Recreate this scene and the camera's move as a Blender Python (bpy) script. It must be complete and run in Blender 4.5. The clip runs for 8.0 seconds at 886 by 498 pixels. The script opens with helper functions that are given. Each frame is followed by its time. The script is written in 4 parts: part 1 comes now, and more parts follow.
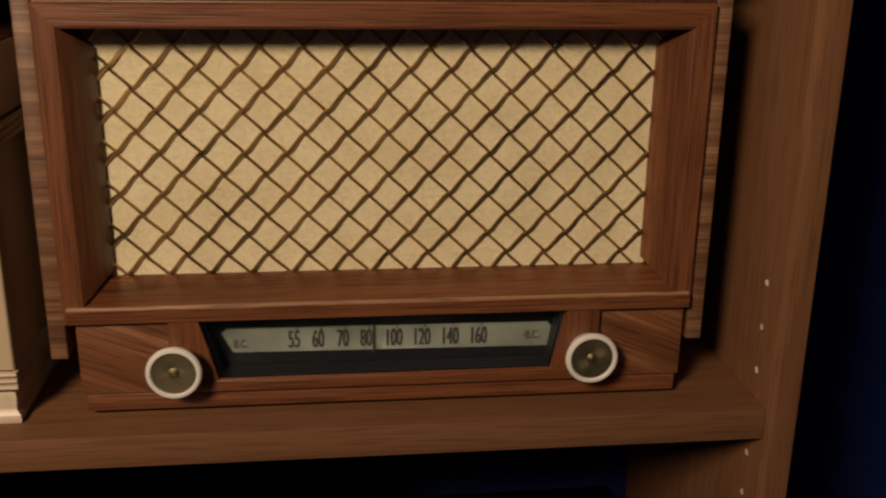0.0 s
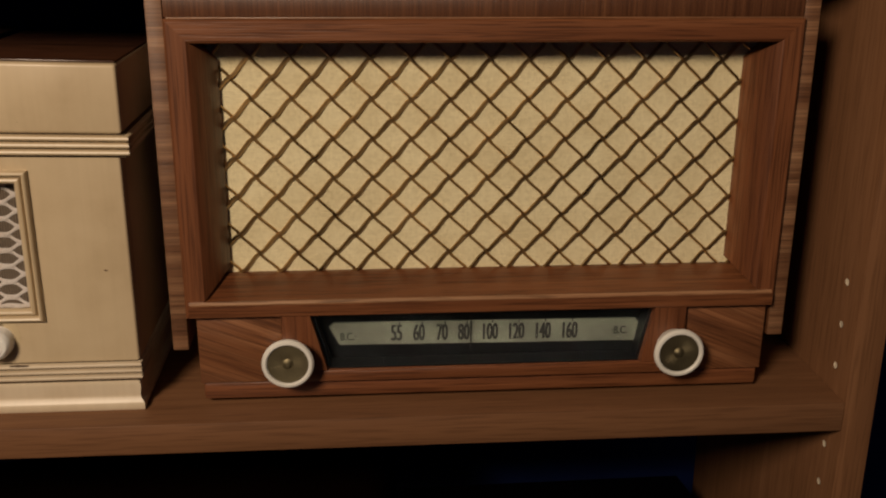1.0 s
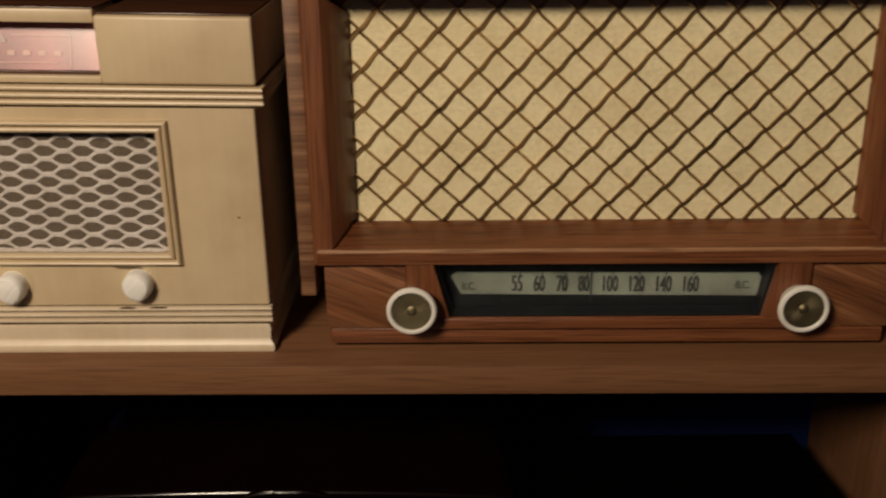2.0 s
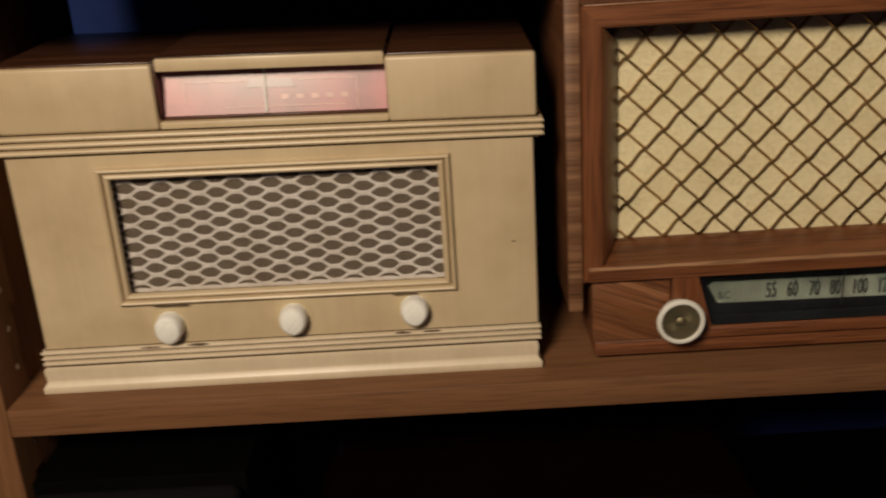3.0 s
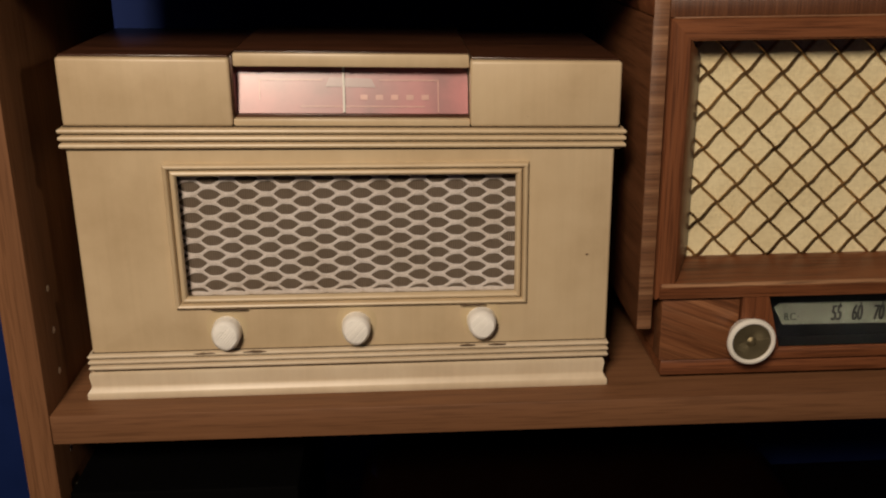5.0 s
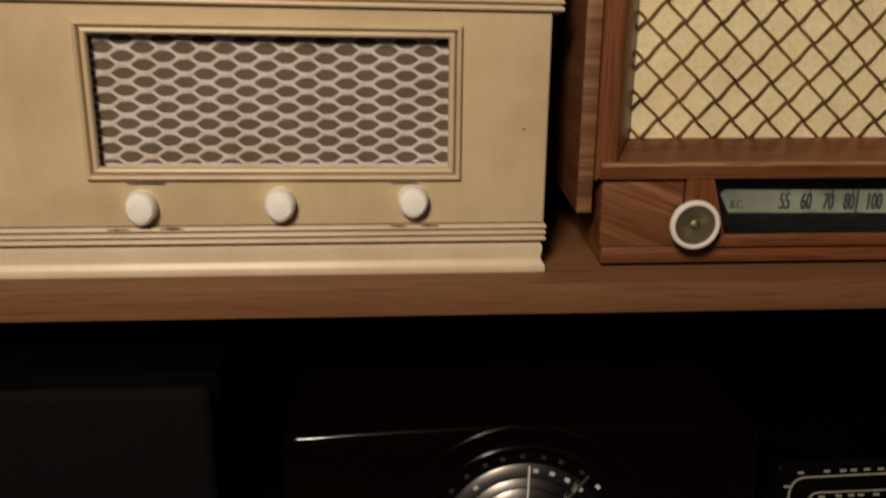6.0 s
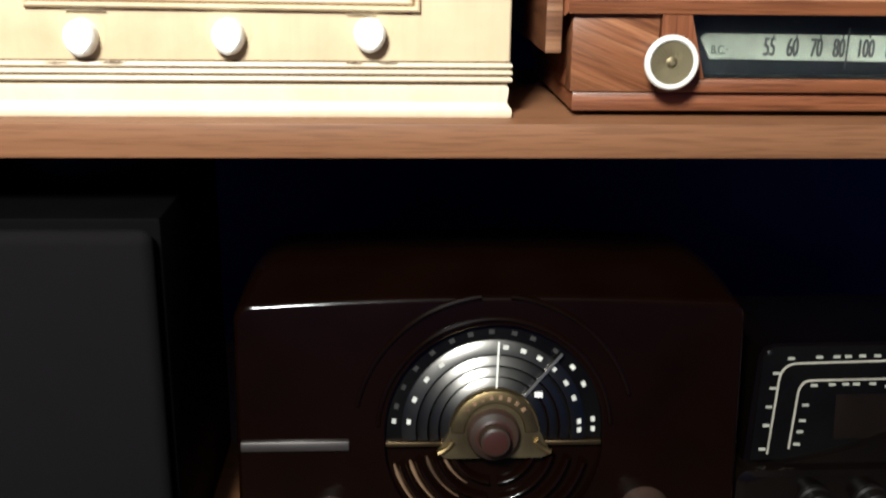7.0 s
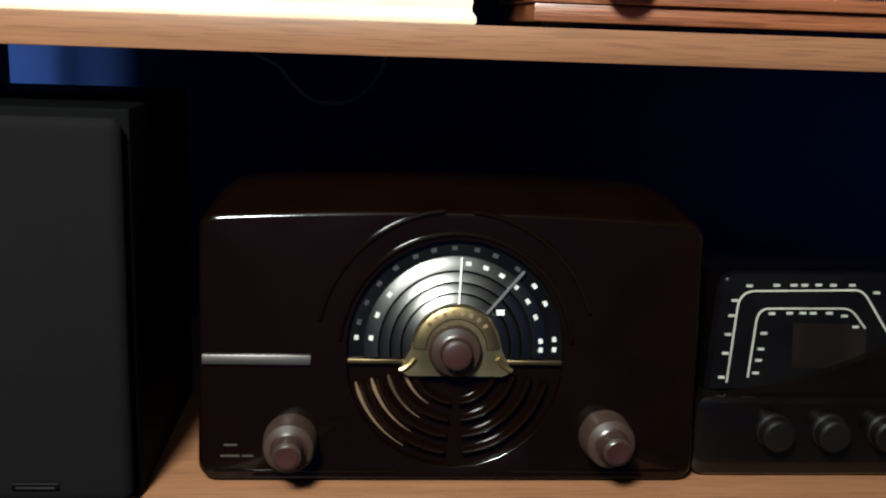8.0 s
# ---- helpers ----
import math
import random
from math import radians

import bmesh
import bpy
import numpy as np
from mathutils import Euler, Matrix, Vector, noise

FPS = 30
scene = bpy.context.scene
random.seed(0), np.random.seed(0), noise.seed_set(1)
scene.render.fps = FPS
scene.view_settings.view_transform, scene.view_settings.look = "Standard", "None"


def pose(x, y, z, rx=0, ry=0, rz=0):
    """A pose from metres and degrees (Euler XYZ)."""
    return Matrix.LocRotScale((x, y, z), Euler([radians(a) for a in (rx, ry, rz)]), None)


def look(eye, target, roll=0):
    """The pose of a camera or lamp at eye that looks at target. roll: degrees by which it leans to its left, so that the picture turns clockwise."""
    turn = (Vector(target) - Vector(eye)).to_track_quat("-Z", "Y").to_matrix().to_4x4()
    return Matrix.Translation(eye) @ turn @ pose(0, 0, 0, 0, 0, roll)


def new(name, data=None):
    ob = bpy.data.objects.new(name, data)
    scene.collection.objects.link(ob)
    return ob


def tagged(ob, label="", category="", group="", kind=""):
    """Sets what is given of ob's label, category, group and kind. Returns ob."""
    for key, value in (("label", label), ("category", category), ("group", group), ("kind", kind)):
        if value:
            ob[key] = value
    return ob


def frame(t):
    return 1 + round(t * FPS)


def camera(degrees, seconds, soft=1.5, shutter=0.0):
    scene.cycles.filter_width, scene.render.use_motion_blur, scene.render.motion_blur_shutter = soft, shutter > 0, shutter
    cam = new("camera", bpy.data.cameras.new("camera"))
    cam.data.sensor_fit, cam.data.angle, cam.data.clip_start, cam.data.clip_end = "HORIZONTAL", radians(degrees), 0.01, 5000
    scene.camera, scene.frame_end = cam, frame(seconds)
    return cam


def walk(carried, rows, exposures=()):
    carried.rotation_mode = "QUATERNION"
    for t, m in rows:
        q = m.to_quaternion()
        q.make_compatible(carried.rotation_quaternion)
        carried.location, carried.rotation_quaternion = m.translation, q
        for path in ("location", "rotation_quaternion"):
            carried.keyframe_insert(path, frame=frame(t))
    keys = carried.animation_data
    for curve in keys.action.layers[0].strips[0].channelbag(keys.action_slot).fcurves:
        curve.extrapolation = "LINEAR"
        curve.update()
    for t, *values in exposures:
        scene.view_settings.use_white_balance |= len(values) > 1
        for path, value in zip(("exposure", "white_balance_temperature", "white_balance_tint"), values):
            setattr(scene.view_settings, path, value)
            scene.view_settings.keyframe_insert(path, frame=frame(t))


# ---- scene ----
cam = camera(47.4, 8.0, soft=2.1, shutter=0.35)
PATH = [
    (0, (0.509, -0.5, 1.467), (0.73, 1.388, 0.844), 0.8),
    (0.5, (0.494, -0.511, 1.484), (0.644, 1.373, 0.83), 0.4),
    (1, (0.469, -0.527, 1.481), (0.624, 1.363, 0.843), 0.4),
    (1.2, (0.467, -0.533, 1.479), (0.605, 1.36, 0.847), 0.1),
    (2.3, (0.435, -0.536, 1.486), (0.352, 1.32, 0.745), -1.3),
    (2.5, (0.397, -0.543, 1.497), (0.329, 1.318, 0.767), -2.4),
    (3, (0.291, -0.56, 1.504), (0.254, 1.31, 0.798), -3.7),
    (3.5, (0.23, -0.589, 1.495), (0.244, 1.306, 0.857), -2.5),
    (4, (0.215, -0.575, 1.484), (0.266, 1.331, 0.883), -0.9),
    (4.2, (0.218, -0.571, 1.489), (0.263, 1.337, 0.894), -0.8),
    (5.3, (0.211, -0.546, 1.486), (0.298, 1.341, 0.828), -0.6),
    (5.5, (0.222, -0.547, 1.472), (0.286, 1.342, 0.818), -0.4),
    (6, (0.238, -0.544, 1.41), (0.369, 1.343, 0.759), 0.6),
    (6.5, (0.271, -0.536, 1.356), (0.358, 1.352, 0.701), 0.1),
    (7, (0.271, -0.542, 1.299), (0.372, 1.364, 0.701), 0.7),
    (7.5, (0.268, -0.554, 1.25), (0.386, 1.358, 0.676), 1.8),
    (8, (0.277, -0.579, 1.199), (0.429, 1.368, 0.767), 2.0),
]
walk(cam, [(t, look(eye, target, roll)) for t, eye, target, roll in PATH],
     exposures=[(0, -0.2, 6650, 13), (1.0, -0.22, 6350, 9), (2.5, -0.08, 6100, 5), (3.0, -0.12, 6050, 4), (4.0, -0.16, 6150, 8), (5.5, -0.15, 6100, 8), (6.0, -0.06, 6050, 7), (6.5, 0.85, 5400, 6), (7.0, 1.75, 4800, -3), (7.5, 1.9, 4750, -4), (8.0, 1.95, 4650, -9)])

# ---- light: one warm room lamp, up and to one side behind the camera ----
world = bpy.data.worlds.new("room_dark")
world.use_nodes = True
world.node_tree.nodes["Background"].inputs[0].default_value = (0.5, 0.6, 0.8, 1)
world.node_tree.nodes["Background"].inputs[1].default_value = 0.01
scene.world = world
bulb = bpy.data.lights.new("room_lamp", "POINT")
bulb.shadow_soft_size, bulb.energy, bulb.color = 0.14, 76.0, (1.0, 0.78, 0.57)
lamp = new("room_lamp", bulb)
lamp.location = (-0.08, -1.11, 2.03)


# ---- materials ----
def nodes_of(name):
    m = bpy.data.materials.new(name)
    m.use_nodes = True
    nt = m.node_tree
    return m, nt, nt.nodes["Principled BSDF"]


def add(nt, kind, **kw):
    n = nt.nodes.new(kind)
    for k, v in kw.items():
        if k in n.inputs:
            n.inputs[k].default_value = v
    return n


def ramp(nt, fac, stops):
    r = nt.nodes.new("ShaderNodeValToRGB")
    while len(r.color_ramp.elements) < len(stops):
        r.color_ramp.elements.new(0.5)
    for e, (p, c) in zip(r.color_ramp.elements, stops):
        e.position, e.color = p, (*c, 1)
    nt.links.new(fac, r.inputs[0])
    return r.outputs[0]


def coords(nt, scale=(1, 1, 1), shift=True, turn=0.0):
    tc = nt.nodes.new("ShaderNodeTexCoord")
    mp = add(nt, "ShaderNodeMapping", Scale=scale)
    src = tc.outputs["Object"]
    if turn:
        rot = add(nt, "ShaderNodeVectorRotate", Axis=(0, 1, 0), Angle=radians(turn))
        nt.links.new(src, rot.inputs["Vector"])
        src = rot.outputs[0]
    nt.links.new(src, mp.inputs[0])
    if shift:
        info = nt.nodes.new("ShaderNodeObjectInfo")
        mul = nt.nodes.new("ShaderNodeVectorMath")
        mul.operation = "SCALE"
        mul.inputs[0].default_value = (7.3, 3.1, 5.7)
        nt.links.new(info.outputs["Random"], mul.inputs["Scale"])
        nt.links.new(mul.outputs[0], mp.inputs["Location"])
    return mp.outputs[0]


def bump(nt, bsdf, height, strength, distance=0.001):
    b = add(nt, "ShaderNodeBump", Strength=strength, Distance=distance)
    nt.links.new(height, b.inputs["Height"])
    nt.links.new(b.outputs[0], bsdf.inputs["Normal"])


def mix(nt, fac, a, b, mode="MIX"):
    m = nt.nodes.new("ShaderNodeMix")
    m.data_type, m.blend_type = "RGBA", mode
    for sock, v in ((m.inputs[0], fac), (m.inputs[6], a), (m.inputs[7], b)):
        if hasattr(v, "is_linked"):
            nt.links.new(v, sock)
        else:
            sock.default_value = (*v, 1) if isinstance(v, tuple) else v
    return m.outputs[2]


def plain(name, color, rough=0.5, metal=0.0, coat=0.0, speck=0.15, grain=300.0, rel=0.1, vary=0.09, shine=0.5, haze=0.08, gloss=1.5):
    """A paint, plastic or metal with a little unevenness at two scales."""
    m, nt, b = nodes_of(name)
    p = coords(nt)
    n1 = add(nt, "ShaderNodeTexNoise", Scale=grain, Detail=4.0)
    n2 = add(nt, "ShaderNodeTexNoise", Scale=22.0, Detail=5.0)
    nt.links.new(p, n1.inputs["Vector"])
    nt.links.new(p, n2.inputs["Vector"])
    dark = tuple(c * (1 - speck * 2) for c in color)
    lite = tuple(min(1, c * (1 + speck)) for c in color)
    nt.links.new(ramp(nt, n2.outputs[0], [(0.3, dark), (0.62, lite)]), b.inputs["Base Color"])
    rr = nt.nodes.new("ShaderNodeMapRange")
    rr.inputs[3].default_value, rr.inputs[4].default_value = max(0.02, rough - vary), rough + vary
    nt.links.new(n2.outputs[0], rr.inputs[0])
    nt.links.new(rr.outputs[0], b.inputs["Roughness"])
    b.inputs["Metallic"].default_value = metal
    b.inputs["Specular IOR Level"].default_value = shine
    b.inputs["Coat Weight"].default_value = coat
    b.inputs["Coat Roughness"].default_value = haze
    b.inputs["Coat IOR"].default_value = gloss
    if rel:
        bump(nt, b, n1.outputs[0], rel, 0.0005)
    return m


def wood(name, dark, mid, lite, axis, rough=0.45, coat=0.0, fine=1.0, rel=0.25, fib_mix=0.85, pore_mix=0.7, warp=0.6, turn=0.0, shine=0.5):
    """Wood with long grain along an axis: broad streaks, fine fibres and dark pores."""
    m, nt, b = nodes_of(name)
    long, cross = 3.0, 75.0 * fine
    sc = [cross] * 3
    sc[axis] = long
    p = coords(nt, sc, True, turn)
    broad = add(nt, "ShaderNodeTexNoise", Scale=0.45, Detail=3.0, Distortion=warp)
    fib = add(nt, "ShaderNodeTexNoise", Scale=2.2, Detail=6.0, Roughness=0.65)
    sc2 = [620.0 * fine] * 3
    sc2[axis] = 26.0
    p2 = coords(nt, sc2, True, turn)
    pore = add(nt, "ShaderNodeTexNoise", Scale=1.0, Detail=2.0)
    for n, q in ((broad, p), (fib, p), (pore, p2)):
        nt.links.new(q, n.inputs["Vector"])
    base = ramp(nt, broad.outputs[0], [(0.3, dark), (0.5, mid), (0.72, lite)])
    fibre = ramp(nt, fib.outputs[0], [(0.32, (0.6, 0.56, 0.53)), (0.64, (1.15, 1.15, 1.15))])
    col = mix(nt, fib_mix, base, fibre, "MULTIPLY")
    pores = ramp(nt, pore.outputs[0], [(0.38, (0.34, 0.3, 0.27)), (0.5, (1, 1, 1))])
    col = mix(nt, pore_mix, col, pores, "MULTIPLY")
    nt.links.new(col, b.inputs["Base Color"])
    b.inputs["Roughness"].default_value = rough
    b.inputs["Coat Weight"].default_value = coat
    b.inputs["Coat Roughness"].default_value = 0.25
    b.inputs["Specular IOR Level"].default_value = shine
    bump(nt, b, pore.outputs[0], rel, 0.0006)
    return m


SHELF_X = wood("laminate_along_x", (0.168, 0.078, 0.036), (0.19, 0.089, 0.041), (0.212, 0.101, 0.048), 0, 0.5, rel=0.1, fib_mix=0.36, pore_mix=0.32, fine=1.3, shine=0.3)
SHELF_Z = wood("laminate_along_z", (0.168, 0.078, 0.036), (0.19, 0.089, 0.041), (0.212, 0.101, 0.048), 2, 0.55, rel=0.1, fib_mix=0.36, pore_mix=0.32, fine=1.3, shine=0.12)
WOOD_X = wood("varnished_wood_x", (0.108, 0.0365, 0.0138), (0.168, 0.058, 0.0215), (0.225, 0.085, 0.034), 0, 0.4, 0.15, 1.6, 0.45, 0.72, 0.6)
WOOD_Z = wood("varnished_wood_z", (0.108, 0.0365, 0.0138), (0.168, 0.058, 0.0215), (0.225, 0.085, 0.034), 2, 0.4, 0.15, 1.6, 0.45, 0.72, 0.6)
WOOD_Y = wood("varnished_wood_y", (0.11, 0.044, 0.019), (0.135, 0.054, 0.023), (0.165, 0.068, 0.03), 1, 0.36, 0.2, 1.3, 0.3, 0.5, 0.5)
FIGURED = wood("figured_veneer", (0.115, 0.043, 0.018), (0.2, 0.08, 0.033), (0.31, 0.14, 0.064), 0, 0.36, 0.2, 1.7, 0.35, 0.75, 0.55, 2.2, -22)
WOOD_EDGE = wood("worn_wood_edge", (0.12, 0.05, 0.022), (0.21, 0.10, 0.048), (0.36, 0.20, 0.105), 0, 0.5, 0.05, 3.6, 0.4, 0.9, 0.6)
WOOD_END = wood("end_grain_edge", (0.095, 0.036, 0.015), (0.125, 0.048, 0.02), (0.16, 0.066, 0.028), 2, 0.42, 0.15, 9.0)
WORN_GLINT = wood("worn_glint_varnish", (0.15, 0.066, 0.029), (0.29, 0.14, 0.068), (0.46, 0.28, 0.155), 0, 0.38, 0.2, 0.8)


def cream_paint(name, low, mid, high):
    m, nt, b = nodes_of(name)
    p = coords(nt)
    big = add(nt, "ShaderNodeTexNoise", Scale=14.0, Detail=6.0, Roughness=0.6)
    pb = coords(nt, (260, 260, 9))
    brush = add(nt, "ShaderNodeTexNoise", Scale=1.0, Detail=3.0)
    spot = add(nt, "ShaderNodeTexNoise", Scale=160.0, Detail=2.0)
    for n, q in ((big, p), (brush, pb), (spot, p)):
        nt.links.new(q, n.inputs["Vector"])
    base = ramp(nt, big.outputs[0], [(0.25, low), (0.5, mid), (0.72, high)])
    streak = ramp(nt, brush.outputs[0], [(0.3, (0.86, 0.85, 0.83)), (0.6, (1, 1, 1))])
    col = mix(nt, 0.3, base, streak, "MULTIPLY")
    chips = ramp(nt, spot.outputs[0], [(0.19, (0.25, 0.2, 0.14)), (0.215, (1, 1, 1))])
    col = mix(nt, 0.8, col, chips, "MULTIPLY")
    nt.links.new(col, b.inputs["Base Color"])
    b.inputs["Roughness"].default_value = 0.42
    b.inputs["Coat Weight"].default_value = 0.15
    b.inputs["Coat Roughness"].default_value = 0.3
    bump(nt, b, brush.outputs[0], 0.12, 0.0004)
    return m


def weave_cloth(name, a, b_, scale, ribs=False, sheen=0.1):
    m, nt, b = nodes_of(name)
    p = coords(nt, shift=False)
    w1 = add(nt, "ShaderNodeTexWave", Scale=scale, Distortion=0.6, Detail=1.0)
    w1.bands_direction = "X"
    nt.links.new(p, w1.inputs["Vector"])
    w2 = add(nt, "ShaderNodeTexWave", Scale=scale, Distortion=0.8, Detail=1.0)
    w2.bands_direction = "Z"
    nt.links.new(p, w2.inputs["Vector"])
    n = add(nt, "ShaderNodeTexNoise", Scale=35.0, Detail=5.0)
    nt.links.new(p, n.inputs["Vector"])
    both = mix(nt, 0.0 if ribs else 0.5, w1.outputs[0], w2.outputs[0])
    col = ramp(nt, both, [(0.15, a), (0.7, b_)])
    stain = ramp(nt, n.outputs[0], [(0.3, (0.86, 0.83, 0.78)), (0.6, (1, 1, 1))])
    for sc in ((300, 300, 1100), (1100, 300, 380)):
        slub = add(nt, "ShaderNodeTexNoise", Scale=1.0, Detail=3.0)
        nt.links.new(coords(nt, sc, False), slub.inputs["Vector"])
        col = mix(nt, 0.32, col, ramp(nt, slub.outputs[0], [(0.32, (0.72, 0.68, 0.6)), (0.58, (1.06, 1.06, 1.06))]), "MULTIPLY")
    nt.links.new(mix(nt, 0.8, col, stain, "MULTIPLY"), b.inputs["Base Color"])
    b.inputs["Roughness"].default_value = 0.9
    b.inputs["Sheen Weight"].default_value = sheen
    b.inputs["Specular IOR Level"].default_value = 0.5 if sheen else 0.15
    bump(nt, b, both, 0.3, 0.0005)
    return m


def clear_glass(name, rough=0.03, ior=1.3):
    m, nt, b = nodes_of(name)
    b.inputs["Base Color"].default_value = (0.95, 0.97, 0.95, 1)
    b.inputs["Transmission Weight"].default_value = 1.0
    b.inputs["Roughness"].default_value = rough
    b.inputs["IOR"].default_value = ior
    return m


CREAM = cream_paint("aged_cream_paint", (0.46, 0.345, 0.205), (0.57, 0.445, 0.28), (0.63, 0.505, 0.33))
# For rubbed mouldings; part of their sheen is put into the paler colour
CREAM_PALE = cream_paint("rubbed_cream_with_painted_sheen", (0.5, 0.4, 0.27), (0.61, 0.5, 0.355), (0.69, 0.59, 0.44))
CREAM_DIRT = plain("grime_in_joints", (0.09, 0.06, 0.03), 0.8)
BROWN_TOP = wood("dark_stained_top", (0.045, 0.017, 0.008), (0.07, 0.027, 0.013), (0.1, 0.04, 0.02), 0, 0.35, 0.2)
CLOTH = weave_cloth("buff_grille_cloth", (0.62, 0.545, 0.33), (0.92, 0.815, 0.53), 330.0)
RIBBED = weave_cloth("brown_ribbed_cloth", (0.05, 0.036, 0.024), (0.2, 0.155, 0.115), 230.0, True)
STRAND = weave_cloth("silvery_woven_strand", (0.52, 0.48, 0.455), (0.73, 0.675, 0.645), 520.0)
WIRE = plain("bronze_wire", (0.50, 0.33, 0.15), 0.3, 0.95, 0, 0.25)
WHITE = plain("ivory_plastic", (0.8, 0.77, 0.7), 0.35, 0, 0.2, 0.06)
WHITE_CLEAN = plain("white_plastic", (0.92, 0.9, 0.85), 0.4, 0, 0.1, 0.05, 600, 0.3)
BRASS = plain("dull_brass", (0.26, 0.205, 0.11), 0.42, 1.0, 0, 0.25)
PEWTER = plain("tarnished_knob_metal", (0.25, 0.21, 0.125), 0.56, 1.0, 0, 0.2)
BRASS_BRIGHT = plain("bright_brass", (0.38, 0.285, 0.13), 0.3, 1.0, 0, 0.12)
CHROME = plain("brushed_chrome", (0.15, 0.143, 0.135), 0.3, 1.0, 0, 0.08, 300, 0.05, 0.05)
BLACK = plain("black_backing", (0.004, 0.0045, 0.006), 0.4, shine=0.3)
SCALE = plain("grey_green_scale", (0.12, 0.129, 0.108), 0.5, 0, 0, 0.26)
INK = plain("black_ink", (0.008, 0.008, 0.008), 0.6)
PINK = plain("faded_red_scale", (0.36, 0.115, 0.12), 0.5, 0, 1.0, 0.3, haze=0.27, gloss=1.7)
PLATE = plain("greyish_print", (0.34, 0.22, 0.21), 0.5, 0, 1.0, haze=0.27, gloss=1.7)
PALE = plain("pale_print", (0.52, 0.27, 0.22), 0.5, 0, 1.0, 0.1, haze=0.27, gloss=1.7)
WHITE_INK = plain("white_print", (0.78, 0.76, 0.7), 0.5, 0, 0, 0.05)
GLASS = clear_glass("dial_glass")
BAKELITE = plain("brown_bakelite", (0.0030, 0.0011, 0.0005), 0.12, 0, 0.0, 0.1, 60, 0.0, 0.03, shine=0.33)
KNOB_BROWN = plain("brown_knob_plastic", (0.030, 0.0175, 0.0125), 0.5, 0, 0, 0.2, shine=0.25)
KNOB_RED = plain("red_brown_cap", (0.024, 0.0085, 0.007), 0.3)
BLACKPL = plain("black_plastic", (0.0020, 0.0013, 0.0010), 0.16, 0, 0, 0.15, 300, 0.03, 0.04)
DIAL_BLACK = plain("black_dial", (0.0024, 0.0020, 0.0016), 0.22)
VINYL = plain("black_vinyl", (0.0007, 0.0006, 0.0007), 0.75, shine=0.05)
GRILLE_BLACK = weave_cloth("black_speaker_cloth", (0.0017, 0.0012, 0.0018), (0.0029, 0.0021, 0.0031), 600.0, False, 0.0)
RUBBER = plain("black_rubber", (0.012, 0.012, 0.013), 0.6)
WALL = plain("dark_blue_wall_paint", (0.0085, 0.0225, 0.114), 0.6, 0, 0, 0.06, 500, 0.2, shine=0.15)
CEIL = plain("grey_ceiling_paint", (0.03, 0.031, 0.036), 0.9, 0, 0, 0.03)
CARPET = plain("dark_grey_carpet", (0.07, 0.062, 0.056), 0.95, 0, 0, 0.2, 900, 0.6)
STEEL = plain("pin_hole_metal", (0.6, 0.58, 0.54), 0.35, 1.0)
HOLE = plain("bare_chipboard_hole", (0.62, 0.52, 0.38), 0.9)


# ---- shapes ----
ORIGIN = {}


def thing(name, place, label, category, group="", kind=""):
    ob = new(name)
    ob.empty_display_size = 0.02
    ob.location = place
    ORIGIN[ob.name] = Vector(place)
    return tagged(ob, label, category, group, kind)


def part(name, bm, material, parent=None, label="", smooth=True):
    """Links a bmesh, drawn in world metres, as one mesh under a thing or a part."""
    o = ORIGIN[parent.name] if parent else Vector((0, 0, 0))
    bm.transform(Matrix.Translation(-o))
    bmesh.ops.recalc_face_normals(bm, faces=bm.faces)
    me = bpy.data.meshes.new(name)
    bm.to_mesh(me)
    bm.free()
    me.materials.append(material)
    if smooth:
        me.shade_smooth()
        me.set_sharp_from_angle(angle=radians(32))
    ob = new(name, me)
    ob.parent = parent
    ORIGIN[ob.name] = o
    return tagged(ob, label)


def structure(name, bm, material, label, category):
    return tagged(part(name, bm, material), label, category, "", "structure")


def join(*bms):
    out = bmesh.new()
    for b in bms:
        me = bpy.data.meshes.new("t")
        b.to_mesh(me)
        b.free()
        out.from_mesh(me)
        bpy.data.meshes.remove(me)
    return out


def rbox(x0, x1, y0, y1, z0, z1, bev=0.001, seg=2, only=None):
    bm = bmesh.new()
    bmesh.ops.create_cube(bm, size=1)
    bm.transform(Matrix.Translation(((x0 + x1) / 2, (y0 + y1) / 2, (z0 + z1) / 2)) @ Matrix.Diagonal((x1 - x0, y1 - y0, z1 - z0, 1)))
    if bev:
        edges = [e for e in bm.edges if only is None or only(e)]
        bmesh.ops.bevel(bm, geom=edges, offset=bev, segments=seg, affect="EDGES", profile=0.5)
    return bm


def prism(poly, y0, y1, bev=0.0):
    """A plate with the outline poly in x and z, from y0 to y1."""
    bm = bmesh.new()
    a = [bm.verts.new((x, y0, z)) for x, z in poly]
    b = [bm.verts.new((x, y1, z)) for x, z in poly]
    bm.faces.new(a)
    bm.faces.new(b[::-1])
    n = len(poly)
    for i in range(n):
        bm.faces.new((a[i], b[i], b[(i + 1) % n], a[(i + 1) % n]))
    if bev:
        edges = [e for e in bm.edges if e.verts[0].co.y == y0 and e.verts[1].co.y == y0]
        bmesh.ops.bevel(bm, geom=edges, offset=bev, segments=2, affect="EDGES", profile=0.5)
    return bm


